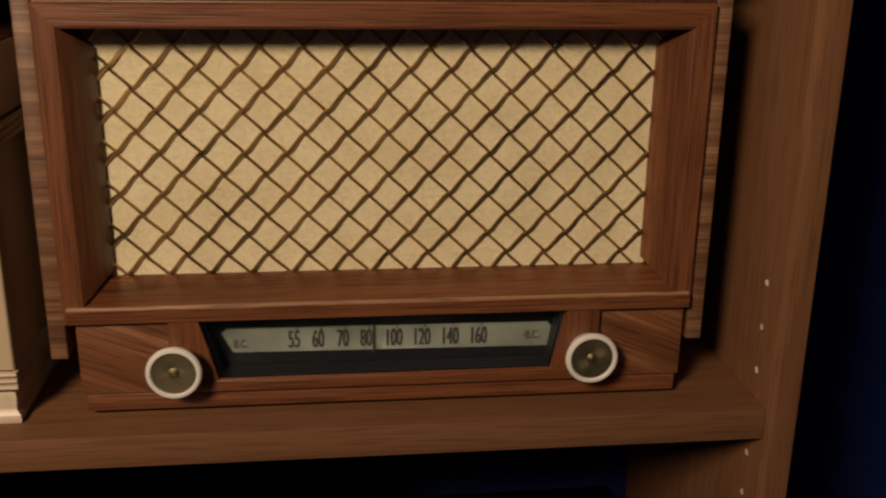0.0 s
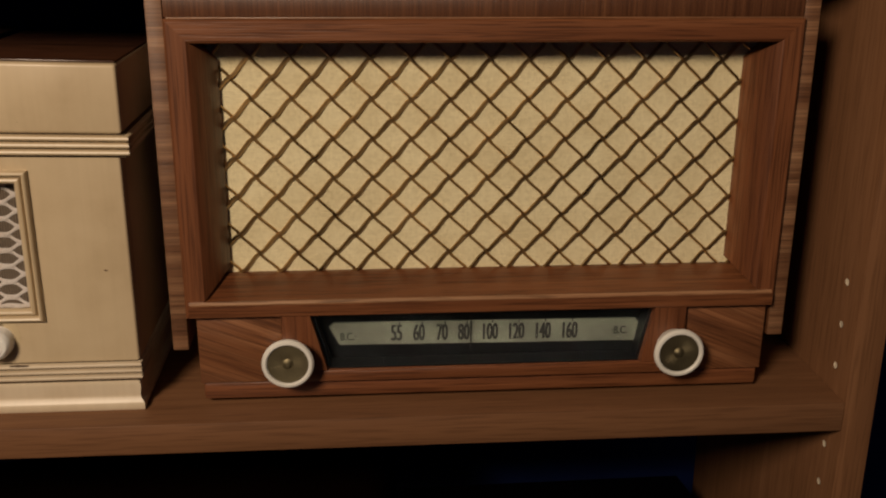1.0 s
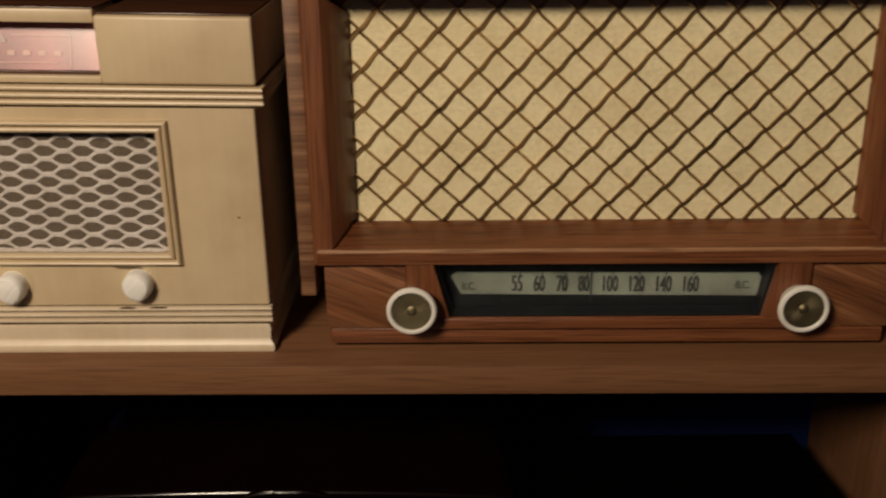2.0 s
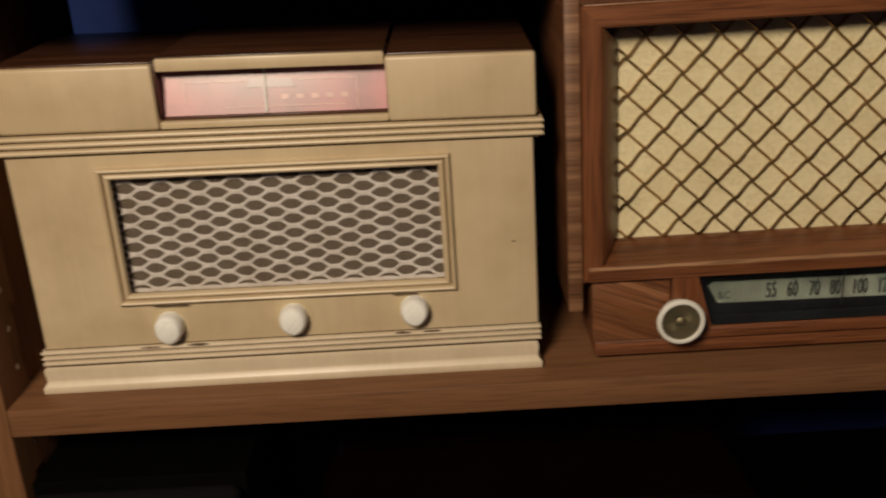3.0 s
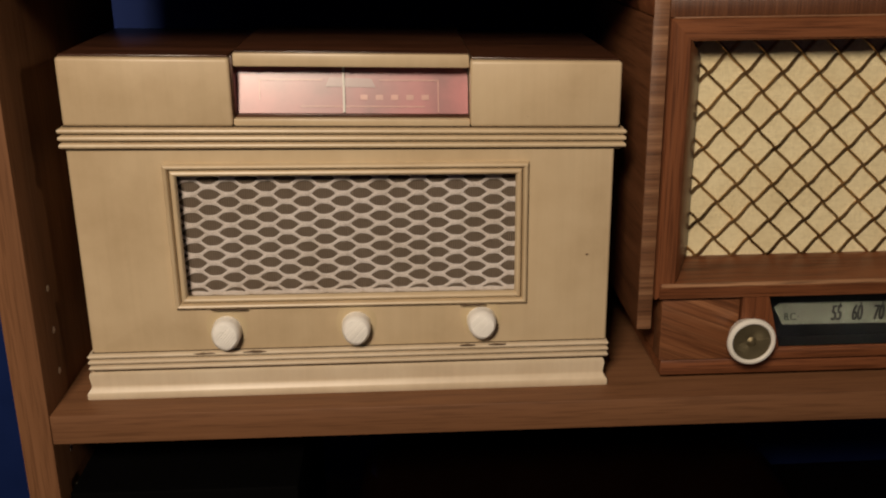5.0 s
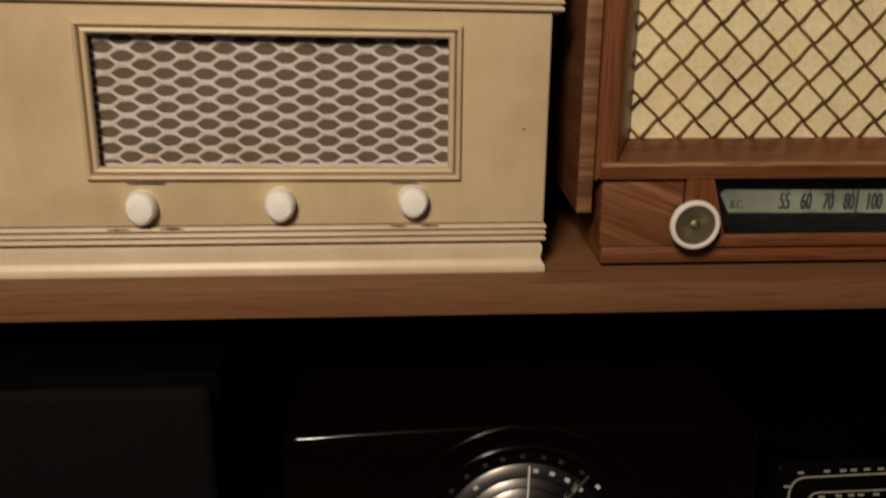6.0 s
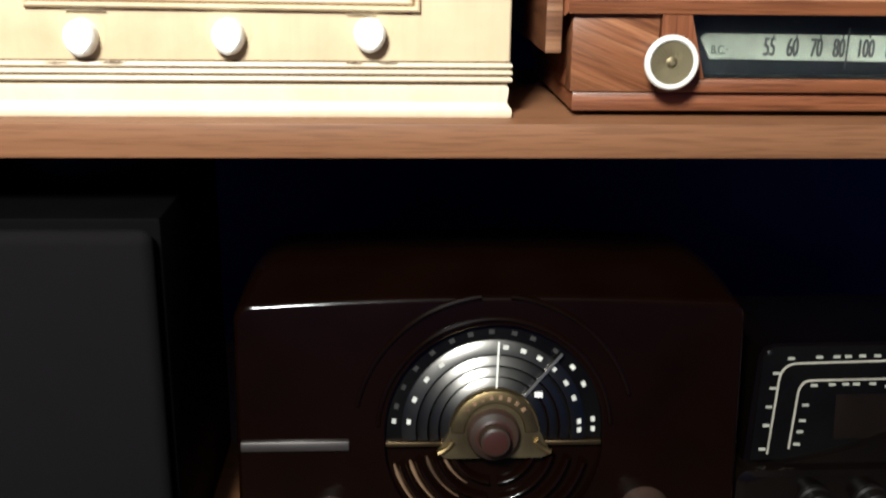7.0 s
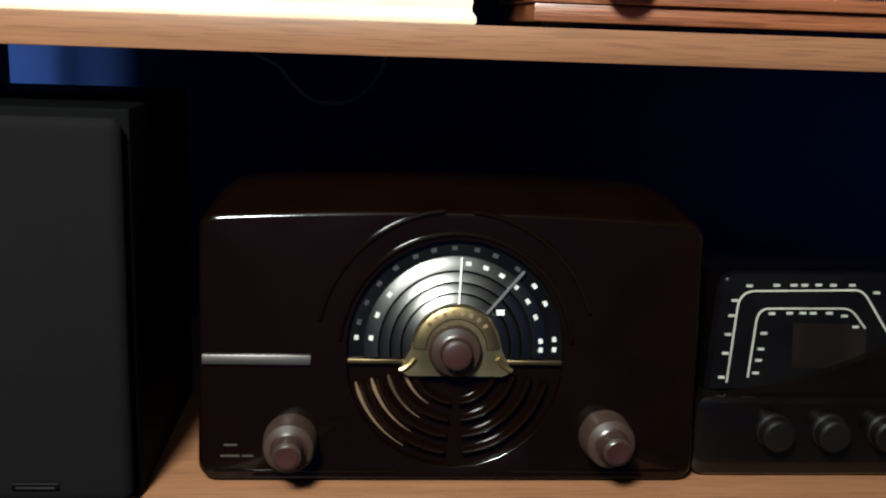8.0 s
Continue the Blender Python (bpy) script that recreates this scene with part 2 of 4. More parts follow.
def lathe(profile, cx, cz, n=40, a0=0.0, a1=2 * math.pi):
    """Turns (radius, y) points round an axis along y."""
    bm = bmesh.new()
    full = abs(a1 - a0 - 2 * math.pi) < 1e-6
    steps = n if full else n + 1
    rings = []
    for r, y in profile:
        if r < 1e-6:
            rings.append([bm.verts.new((cx, y, cz))])
        else:
            rings.append([bm.verts.new((cx + r * math.cos(a0 + (a1 - a0) * i / n), y, cz + r * math.sin(a0 + (a1 - a0) * i / n))) for i in range(steps)])
    for p, q in zip(rings, rings[1:]):
        for i in range(n):
            j = (i + 1) % steps
            v = [p[i % len(p)], p[j % len(p)], q[j % len(q)], q[i % len(q)]]
            v = list(dict.fromkeys(v))
            if len(v) > 2:
                bm.faces.new(v)
    return bm


def tube(points, r, n=6):
    bm = bmesh.new()
    rings = []
    for i, p in enumerate(points):
        p = Vector(p)
        d = (Vector(points[min(i + 1, len(points) - 1)]) - Vector(points[max(i - 1, 0)])).normalized()
        s = d.cross(Vector((0, 1, 0.01))).normalized()
        u = s.cross(d)
        rings.append([bm.verts.new(p + r * (math.cos(a) * s + math.sin(a) * u)) for a in (2 * math.pi * k / n for k in range(n))])
    for p, q in zip(rings, rings[1:]):
        for i in range(n):
            bm.faces.new((p[i], p[(i + 1) % n], q[(i + 1) % n], q[i]))
    bm.faces.new(rings[0])
    bm.faces.new(rings[-1][::-1])
    return bm


def mitre(rect, profile, side):
    """One side (0 bottom, 1 right, 2 top, 3 left) of a mitred frame round rect (x0, x1, z0, z1); profile: a ring of (inset, y)."""
    x0, x1, z0, z1 = rect
    def corner(k, d):
        return [(x0 + d, z0 + d), (x1 - d, z0 + d), (x1 - d, z1 - d), (x0 + d, z1 - d)][k % 4]
    bm = bmesh.new()
    ends = []
    for k in (side, side + 1):
        ends.append([bm.verts.new((corner(k, d)[0], y, corner(k, d)[1])) for d, y in profile])
    n = len(profile)
    for i in range(n):
        bm.faces.new((ends[0][i], ends[1][i], ends[1][(i + 1) % n], ends[0][(i + 1) % n]))
    bm.faces.new(ends[0])
    bm.faces.new(ends[1][::-1])
    return bm


def run_x(profile, x0, x1):
    """A moulding along x with the outline (y, z)."""
    bm = bmesh.new()
    a = [bm.verts.new((x0, y, z)) for y, z in profile]
    b = [bm.verts.new((x1, y, z)) for y, z in profile]
    n = len(profile)
    for i in range(n):
        bm.faces.new((a[i], b[i], b[(i + 1) % n], a[(i + 1) % n]))
    bm.faces.new(a[::-1])
    bm.faces.new(b)
    return bm


def around(profile, x0, x1, yf, yb):
    """A moulding with the outline (out, z) along the two sides and the front of a box, mitred at the front corners."""
    bm = bmesh.new()
    rings = []
    for x, y, sx, sy in ((x0, yb, -1, 0), (x0, yf, -1, -1), (x1, yf, 1, -1), (x1, yb, 1, 0)):
        rings.append([bm.verts.new((x + sx * d, y + sy * d, z)) for d, z in profile])
    n = len(profile)
    for p, q in zip(rings, rings[1:]):
        for i in range(n):
            bm.faces.new((p[i], q[i], q[(i + 1) % n], p[(i + 1) % n]))
    bm.faces.new(rings[0])
    bm.faces.new(rings[-1][::-1])
    return bm


def half_round(z0, z1, out, n=6):
    c, r = (z0 + z1) / 2, (z1 - z0) / 2
    return [(-0.002, z0), *[(out * math.cos(a), c + r * math.sin(a)) for a in (-math.pi / 2 + math.pi * i / n for i in range(n + 1))], (-0.002, z1)]


def letters(text, size, x, y, z, squeeze=0.75, bold=0.017):
    cu = bpy.data.curves.new("t", "FONT")
    cu.body, cu.size, cu.align_x, cu.align_y, cu.extrude, cu.offset = text, size, "CENTER", "CENTER", 0.00008, size * bold
    tmp = new("t", cu)
    bpy.context.view_layer.update()
    me = bpy.data.meshes.new_from_object(tmp.evaluated_get(bpy.context.evaluated_depsgraph_get()))
    bpy.data.objects.remove(tmp)
    bm = bmesh.new()
    bm.from_mesh(me)
    bpy.data.meshes.remove(me)
    bm.transform(Matrix.Translation((x, y, z)) @ pose(0, 0, 0, 90) @ Matrix.Diagonal((squeeze, 1, 1, 1)))
    return bm


def disc_bar(cx, cz, r, a, w, h, y0, y1):
    """A small bar at an angle on a round dial."""
    bm = rbox(-w / 2, w / 2, y0, y1, r - h / 2, r + h / 2, 0)
    bm.transform(Matrix.Translation((cx, 0, cz)) @ Matrix.Rotation(-(a - math.pi / 2), 4, "Y"))
    return bm


# ---- the room and the bookcase ----
TOP, LOW, DEEP, WIDE = 1.2, 0.9130, 0.24, 0.76
structure("floor", rbox(-2.6, 2.6, -3.6, 0.5, -0.1, 0, 0), CARPET, "dark grey carpeted floor of a dim room", "floor")
structure("ceiling", rbox(-2.6, 2.6, -3.6, 0.5, 2.5, 2.6, 0), CEIL, "dim grey painted ceiling of a dim room", "ceiling")
structure("wall_north", rbox(-2.6, 2.6, 0.40, 0.5, 0, 2.5, 0), WALL, "dark blue painted wall behind the bookcase", "wall")
structure("wall_south", rbox(-2.6, 2.6, -3.6, -3.5, 0, 2.5, 0), WALL, "dark blue painted wall of a dim room", "wall")
structure("wall_west", rbox(-2.6, -2.5, -3.5, 0.40, 0, 2.5, 0), WALL, "dark blue painted wall of a dim room", "wall")
structure("wall_east", rbox(2.5, 2.6, -3.5, 0.40, 0, 2.5, 0), WALL, "dark blue painted wall of a dim room", "wall")

case = thing("bookcase", (WIDE / 2, DEEP / 2, 0), "brown wood-grain laminate bookcase with an open back and pin holes", "bookcase")
sides = [part("side_panel", rbox(-0.021, -0.002, 0, DEEP, 0, 1.95, 0.0008), SHELF_Z, case),
         part("side_panel", rbox(0.757, 0.776, 0, DEEP, 0, 1.95, 0.0008), SHELF_Z, case)]
# The unseen 1.483 shelf and the deep LOW are there to block lamp light
for z in (TOP, LOW, 0.62, 0.3, 0.08, 1.483, 1.95):
    part("shelf", rbox(-0.0018, 0.7568, 0, 0.385 if z > 1.4 or z == LOW else DEEP, z - 0.019, z, 0.0008), SHELF_X, case)
for x, sgn, side in ((-0.002, 1, sides[0]), (0.757, -1, sides[1])):
    for yy in (0.017 if sgn < 0 else 0.028,):
        for k in range(-10, 2):
            z = 1.2445 + 0.0272 * k
            if abs(z - TOP + 0.01) < 0.014 or abs(z - LOW + 0.01) < 0.014:
                continue
            bm = lathe([(0.0, 0.0), (0.0016, 0.0), (0.0022, 0.0004)], 0, 0, 12)
            bm.transform(Matrix.Translation((x + sgn * 0.0005, yy, z)) @ Matrix.Rotation(math.pi / 2, 4, "Z"))
            part("pin_hole", bm, HOLE, side, "small pale peg hole")


# ---- radio in a wooden cabinet, upper shelf ----
def wooden_radio():
    r = thing("wooden_radio", (0.54, 0.11, TOP), "brown wooden valve radio with diamond wire mesh over buff cloth", "radio")
    # outer shell: two sides and a top, open below
    sx0, sx1, sy, st, sb = 0.3563, 0.7225, 0.0235, 1.438, 1.2355
    th = 0.0095
    for x0 in (sx0, sx1 - th):
        s = part("shell_side", rbox(x0, x0 + th, sy + 0.0012, 0.2, sb, 1.4260, 0.0012), WOOD_Y, r)
        part("shell_edge", rbox(x0 + 0.0003, x0 + th - 0.0003, sy, sy + 0.0014, sb + 0.0004, st - 0.001, 0.0005), WOOD_EDGE, s, "worn lighter veneer edge")
    s = part("shell_top", rbox(sx0, sx1, sy + 0.0012, 0.2, 1.4262, st, 0.002), WOOD_X, r)
    part("shell_edge", rbox(sx0 + th, sx1 - th, sy, sy + 0.0014, 1.4262, st - 0.0008, 0.0005), WOOD_END, s, "cross-grained veneer edge")
    part("back_board", rbox(sx0 + th, sx1 - th, 0.19, 0.195, 1.262, st - th, 0.0005), BROWN_TOP, r)
    # mitred front frame with a deep bevel towards the cloth
    rect = (0.3660, 0.7130, 1.2565, 1.4258)
    prof = [(0.0, 0.0245), (0.0, 0.0205), (0.0012, 0.0194), (0.0112, 0.0194), (0.0128, 0.0206), (0.024, 0.0415), (0.024, 0.0460), (0.0, 0.0460)]
    square = [(0.0, 0.0245), (0.0, 0.0205), (0.0012, 0.0194), (0.0112, 0.0194), (0.0126, 0.0206), (0.0128, 0.0225), (0.0128, 0.0500), (0.0, 0.0500)]
    for side, mat, shape in ((1, WOOD_Z, prof), (2, WOOD_X, square), (3, WOOD_Z, prof)):
        part("frame_rail", mitre(rect, shape, side), mat, r)
    low = [(0.0176, 1.2580), (0.0172, 1.2592), (0.0172, 1.2660), (0.0182, 1.2672), (0.0222, 1.2676), (0.0400, 1.2762), (0.0460, 1.2762), (0.0460, 1.2582)]
    part("ledge", run_x(low, 0.3682, 0.7112), WOOD_X, r, "projecting moulded ledge under the grille")
    # Pale strips: worn varnish, with the edge highlight put into their colour
    part("worn_line", rbox(0.3675, 0.7115, 0.0200, 0.0215, 1.4259, 1.4266, 0.0002), WORN_GLINT, r, "pale worn line with painted highlight along the joint")
    part("worn_line", run_x([(0.0171, 1.2655), (0.0170, 1.2662), (0.0180, 1.2674), (0.0190, 1.2674)], 0.3690, 0.7104), WORN_GLINT, r, "pale worn ledge edge with painted highlight")
    part("grille_cloth", rbox(0.384, 0.698, 0.0448, 0.0490, 1.270, 1.418, 0), CLOTH, r, "buff woven speaker cloth")
    # crimped wire mesh
    x0, x1, z0, z1, y = 0.3870, 0.6965, 1.2725, 1.4165, 0.0436
    mesh = part("wire_mesh", join(rbox(x0, x1, y - 0.0004, y + 0.0007, z1 - 0.001, z1, 0), rbox(x0, x1, y - 0.0004, y + 0.0007, z0, z0 + 0.001, 0)), WIRE, r, "crimped bronze wire mesh")
    # the sheet sits a little askew in its opening: pitch along x and z, and its slope
    px, pz, nx, nz, lean = 0.02242, 0.02296, 0.3960, 1.27676, -0.0135
    rng = random.Random(4)
    for d in (1, -1):
        rise = d * pz / px + lean
        for k in range(-16, 32):
            # one wire: z = nz + lean * (x - nx) + d * pz * ((x - nx) / px - k)
            ends = sorted(nx + (edge - nz + d * pz * k) / rise for edge in (z0, z1))
            a, b = max(x0, ends[0]), min(x1, ends[1])
            if b - a < 0.003:
                continue
            n = max(4, int((b - a) / 0.0007))
            pts = []
            jog = rng.uniform(-0.0004, 0.0004)
            for i in range(n + 1):
                x = a + (b - a) * i / n
                z = nz + rise * (x - nx) - d * pz * k
                u = (x - nx) / (px / 2)
                over = math.cos(math.pi * u) * d
                u -= round(u)
                wob = (0.00038 if d > 0 else 0.00026) * (u / 0.17 if abs(u) < 0.17 else math.copysign((0.5 - abs(u)) / 0.33, u))
                pts.append((x + jog + d * wob, y - 0.0004 * math.copysign(abs(over) ** 0.7, over), z - wob))
            part("wire", tube(pts, 0.00106 if d > 0 else 0.00088, 6), WIRE, mesh)
    # lower control panel
    part("body", rbox(0.3712, 0.7102, 0.0385, 0.185, 1.2145, 1.2578, 0.0012), WOOD_X, r)
    part("plinth", rbox(0.3726, 0.7088, 0.0234, 0.18, TOP + 0.0034, 1.2143, 0.0016), WOOD_X, r)
    for x in (0.390, 0.690):
        for y in (0.045, 0.165):
            part("foot", rbox(x - 0.008, x + 0.008, y - 0.008, y + 0.008, TOP, TOP + 0.0036, 0.0008), RUBBER, r)
    part("panel", rbox(0.3712, 0.4200, 0.0222, 0.0383, 1.2145, 1.2578, 0.0008), FIGURED, r, "figured veneer panel beside the dial")
    part("panel", rbox(0.6600, 0.7102, 0.0222, 0.0383, 1.2145, 1.2578, 0.0008), FIGURED, r, "figured veneer panel beside the dial")
    part("bracket", prism([(0.4203, 1.2578), (0.4365, 1.2578), (0.4460, 1.2225), (0.4203, 1.2225)], 0.0185, 0.0383, 0.0008), WOOD_Z, r)
    part("bracket", prism([(0.6597, 1.2578), (0.6597, 1.2225), (0.6338, 1.2225), (0.6410, 1.2578)], 0.0185, 0.0383, 0.0008), WOOD_Z, r)
    part("bottom_rail", rbox(0.4203, 0.6597, 0.0193, 0.0383, 1.2147, 1.2222, 0.0012), WOOD_X, r)
    win = part("dial_window", prism([(0.4370, 1.2578), (0.6405, 1.2578), (0.6335, 1.2224), (0.4463, 1.2224)], 0.0355, 0.0380), BLACK, r, "black dial backing in a trapezoid window")
    part("scale", prism([(0.4470, 1.2435), (0.4500, 1.2462), (0.6335, 1.2448), (0.6355, 1.2420), (0.6335, 1.2300), (0.4530, 1.2318)], 0.0345, 0.0356), SCALE, win, "grey-green printed scale strip")
    for text, x in (("55", 0.4873), ("60", 0.5008), ("70", 0.5148), ("80", 0.5280), ("100", 0.5437), ("120", 0.5598), ("140", 0.5762), ("160", 0.5927)):
        part("numeral", join(*[letters(text, 0.0150, x + dx, 0.0343 - 0.00003 * i, 1.2378 - 0.01 * (x - 0.54), 0.46, 0.0) for i, dx in enumerate((-0.00036, -0.00012, 0.00012, 0.00036))]), INK, win, "", False)
        part("scale_mark", rbox(x + 0.0015, x + 0.0022, 0.0341, 0.0345, 1.2440, 1.2458, 0), INK, win)
    part("band_letters", join(*[letters("B.C.·", 0.0072, 0.4583 + dx, 0.0343 - 0.00003 * i, 1.2369, 0.7, 0.0) for i, dx in enumerate((-0.00015, 0.0, 0.00015))]), INK, win, "", False)
    part("band_letters", join(*[letters("·B.C.", 0.0072, 0.6240 + dx, 0.0343 - 0.00003 * i, 1.2369, 0.7, 0.0) for i, dx in enumerate((-0.00015, 0.0, 0.00015))]), INK, win, "", False)
    part("pointer", rbox(0.5318, 0.5326, 0.0325, 0.0332, 1.2265, 1.2500, 0), INK, win)
    part("window_floor", rbox(0.4466, 0.6332, 0.0215, 0.0355, 1.2223, 1.2229, 0), BLACK, win)
    for poly in ([(0.4366, 1.2577), (0.4384, 1.2577), (0.4478, 1.2230), (0.4461, 1.2230)], [(0.6391, 1.2577), (0.6409, 1.2577), (0.6337, 1.2230), (0.6320, 1.2230)]):
        part("window_side", prism(poly, 0.0240, 0.0354), BLACK, win)
    g = part("glass", prism([(0.4370, 1.2577), (0.6405, 1.2577), (0.6335, 1.2226), (0.4463, 1.2226)], 0.0224, 0.0234), GLASS, r, "clear dial glass")
    g.visible_shadow = False
    for kx, kz in ((0.4238, 1.2328), (0.6535, 1.2330)):
        k = part("knob", lathe([(0.0, 0.0080), (0.0118, 0.0080), (0.0119, 0.0058), (0.0127, 0.0050), (0.0140, 0.0052), (0.0149, 0.0064), (0.0150, 0.0078), (0.0138, 0.0098), (0.0112, 0.0150), (0.0108, 0.0180), (0.0, 0.0182)], kx, kz, 48), WHITE, r, "ivory knob with a fluted brass centre")
        boss = [(0.0, 0.0050), (0.0013, 0.0051), (0.0019, 0.0060), (0.0032, 0.0068), (0.0116, 0.0064), (0.0118, 0.0078)]
        c = part("knob_insert", lathe(boss, kx, kz, 40), PEWTER, k, "dull brass knob insert")
        for i in range(26):
            a = 2 * math.pi * i / 26
            part("flute", tube([(kx + q * math.cos(a), 0.0068 - 0.0002 * (q > 0.005), kz + q * math.sin(a)) for q in (0.0034, 0.0074, 0.0112)], 0.00015, 4), PEWTER, k)
    return r


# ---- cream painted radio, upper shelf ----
def view_shift(x, z):
    """Shift in z, fitted to the camera view: upper lines higher at one end."""
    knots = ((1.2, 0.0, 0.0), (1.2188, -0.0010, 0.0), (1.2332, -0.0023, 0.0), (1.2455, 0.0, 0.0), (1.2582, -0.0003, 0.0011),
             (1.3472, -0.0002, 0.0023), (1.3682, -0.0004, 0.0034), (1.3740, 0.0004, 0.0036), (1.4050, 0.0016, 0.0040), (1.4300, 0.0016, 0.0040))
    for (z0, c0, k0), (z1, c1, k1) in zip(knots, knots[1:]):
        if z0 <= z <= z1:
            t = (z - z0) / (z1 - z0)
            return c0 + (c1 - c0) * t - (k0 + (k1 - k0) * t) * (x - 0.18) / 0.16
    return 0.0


def cream_radio():
    r = thing("cream_radio", (0.18, 0.1, TOP), "cream painted table radio with brown top and red dial", "radio")
    yb = 0.15

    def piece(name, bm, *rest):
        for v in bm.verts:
            v.co.z += view_shift(v.co.x, v.co.z)
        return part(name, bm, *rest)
    # stepped base
    base = [(-0.01, TOP), (0.0015, TOP), (0.0022, TOP + 0.0012), (0.0022, 1.2044), (0.0016, 1.2055), (-0.0001, 1.2079), (-0.0003, 1.2098), (0.0004, 1.2158), (0.0, 1.2180), (-0.0012, 1.2188), (-0.01, 1.2188)]
    piece("base", around(base, 0.0182, 0.3362, 0.0215, yb), CREAM_PALE, r, "stepped pale cream plinth moulding")
    piece("base_core", rbox(0.026, 0.328, 0.03, yb, TOP + 0.0005, 1.2347, 0), CREAM_DIRT, r)
    for z in (1.2206, 1.2248, 1.2290):
        piece("rib", around(half_round(z, z + 0.0035, 0.0022), 0.0208, 0.3362, 0.0222, yb), CREAM_PALE, r)
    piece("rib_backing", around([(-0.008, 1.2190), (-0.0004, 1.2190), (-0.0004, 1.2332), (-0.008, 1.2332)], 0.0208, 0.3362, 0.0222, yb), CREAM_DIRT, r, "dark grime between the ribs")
    # main body: four plates round the grille opening, and two flanks
    bx0, bx1, z0, z1, yf = 0.0215, 0.3372, 1.2334, 1.3545, 0.0222
    gx0, gx1, gz0, gz1 = 0.0795, 0.2825, 1.2629, 1.3425
    front = bmesh.new()
    outer = [(bx0, z0), (bx1, z0), (bx1, z1), (bx0, z1)]
    inner = [(gx0, gz0), (gx1, gz0), (gx1, gz1), (gx0, gz1)]
    rows = []
    for y in (yf, yf + 0.01):
        rows.append(([front.verts.new((x, y, z)) for x, z in outer], [front.verts.new((x, y, z)) for x, z in inner]))
    for i in range(4):
        j = (i + 1) % 4
        front.faces.new((rows[0][0][i], rows[0][0][j], rows[0][1][j], rows[0][1][i]))
        front.faces.new((rows[1][0][j], rows[1][0][i], rows[1][1][i], rows[1][1][j]))
        front.faces.new((rows[0][1][i], rows[0][1][j], rows[1][1][j], rows[1][1][i]))
        front.faces.new((rows[0][0][j], rows[0][0][i], rows[1][0][i], rows[1][0][j]))
    edges = [e for e in front.edges if all(abs(v.co.y - yf) < 1e-6 for v in e.verts) and all(v.co.x in (min(o[0] for o in outer), max(o[0] for o in outer)) or abs(v.co.x - bx0) < 1e-5 or abs(v.co.x - bx1) < 1e-5 for v in e.verts) and abs(e.verts[0].co.x - e.verts[1].co.x) < 1e-6]
    bmesh.ops.bevel(front, geom=edges, offset=0.0015, segments=3, affect="EDGES", profile=0.5)
    piece("front_panel", front, CREAM, r)
    for x in (bx0, bx1 - 0.008):
        piece("flank", rbox(x, x + 0.008, yf + 0.0102, yb, z0, z1, 0.0005), CREAM, r)
    piece("back_board", rbox(bx0 + 0.0085, bx1 - 0.0085, yb - 0.006, yb, 1.2380, 1.3977, 0), BROWN_TOP, r)
    # double bead round the grille
    for (ra, ins, out) in (((0.0748, 0.2872, 1.2582, 1.3472), 0.0036, 0.0040), ((0.0786, 0.2834, 1.2619, 1.3435), 0.0040, 0.0030)):
        prof = [(0.0, yf + 0.0004), *[(ins / 2 - ins / 2 * math.cos(a), yf - out * math.sin(a)) for a in (math.pi * i / 6 for i in range(7))], (ins, yf + 0.0004)]
        for side in range(4):
            piece("grille_bead", mitre(ra, prof, side), CREAM, r)
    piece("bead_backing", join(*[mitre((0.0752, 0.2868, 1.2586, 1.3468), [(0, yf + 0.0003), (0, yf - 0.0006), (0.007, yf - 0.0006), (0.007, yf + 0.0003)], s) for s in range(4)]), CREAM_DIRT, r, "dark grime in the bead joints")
    # patterned grille cloth
    cloth = piece("grille_cloth", rbox(0.0800, 0.2820, 0.0300, 0.0316, 1.2634, 1.3420, 0), RIBBED, r, "brown ribbed cloth with a silvery lattice weave")
    per, gap = 0.02245, 0.00472
    for k in range(18):
        zc = 1.2629 + gap * k
        bm = bmesh.new()
        last = None
        n = 110
        for i in range(n + 1):
            x = 0.0805 + 0.2010 * i / n
            c = math.cos(2 * math.pi * (x - 0.0875) / per)
            c = max(-1.0, min(1.0, 1.35 * c))
            zz = zc + (1 if k % 2 else -1) * 0.00215 * c
            w = 0.00108 + 0.0003 * abs(c)
            zz = max(1.2635 + w, min(1.3419 - w, zz))
            lift = 0.0003 * (1 if k % 2 else -1) * math.sin(4 * math.pi * (x - 0.0875) / per)
            cur = [bm.verts.new((x, 0.02955 + lift, zz - w)), bm.verts.new((x, 0.02925 + lift, zz)), bm.verts.new((x, 0.02955 + lift, zz + w)), bm.verts.new((x, 0.0300, zz))]
            if last:
                for a in range(4):
                    bm.faces.new((last[a], cur[a], cur[(a + 1) % 4], last[(a + 1) % 4]))
            last = cur
        if bm.faces:
            piece("strand", bm, STRAND, cloth)
        else:
            bm.free()
    # rib band above the grille
    for z in (1.3558, 1.3600, 1.3641):
        piece("rib", around(half_round(z, z + 0.0037, 0.0024), 0.0212, 0.3408, 0.0216, yb), CREAM, r)
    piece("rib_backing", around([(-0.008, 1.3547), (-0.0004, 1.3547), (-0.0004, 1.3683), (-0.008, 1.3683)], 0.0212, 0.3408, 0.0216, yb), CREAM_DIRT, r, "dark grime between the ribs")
    # upper part with the dial notch
    ux0, ux1, uz0, uz1 = 0.0222, 0.3395, 1.3685, 1.4048
    wx0, wx1 = 0.1178, 0.2528
    for a, b in ((ux0, wx0), (wx1, ux1)):
        piece("cheek", rbox(a, b, 0.0205, yb, uz0, uz1, 0.0018, 3), CREAM, r)
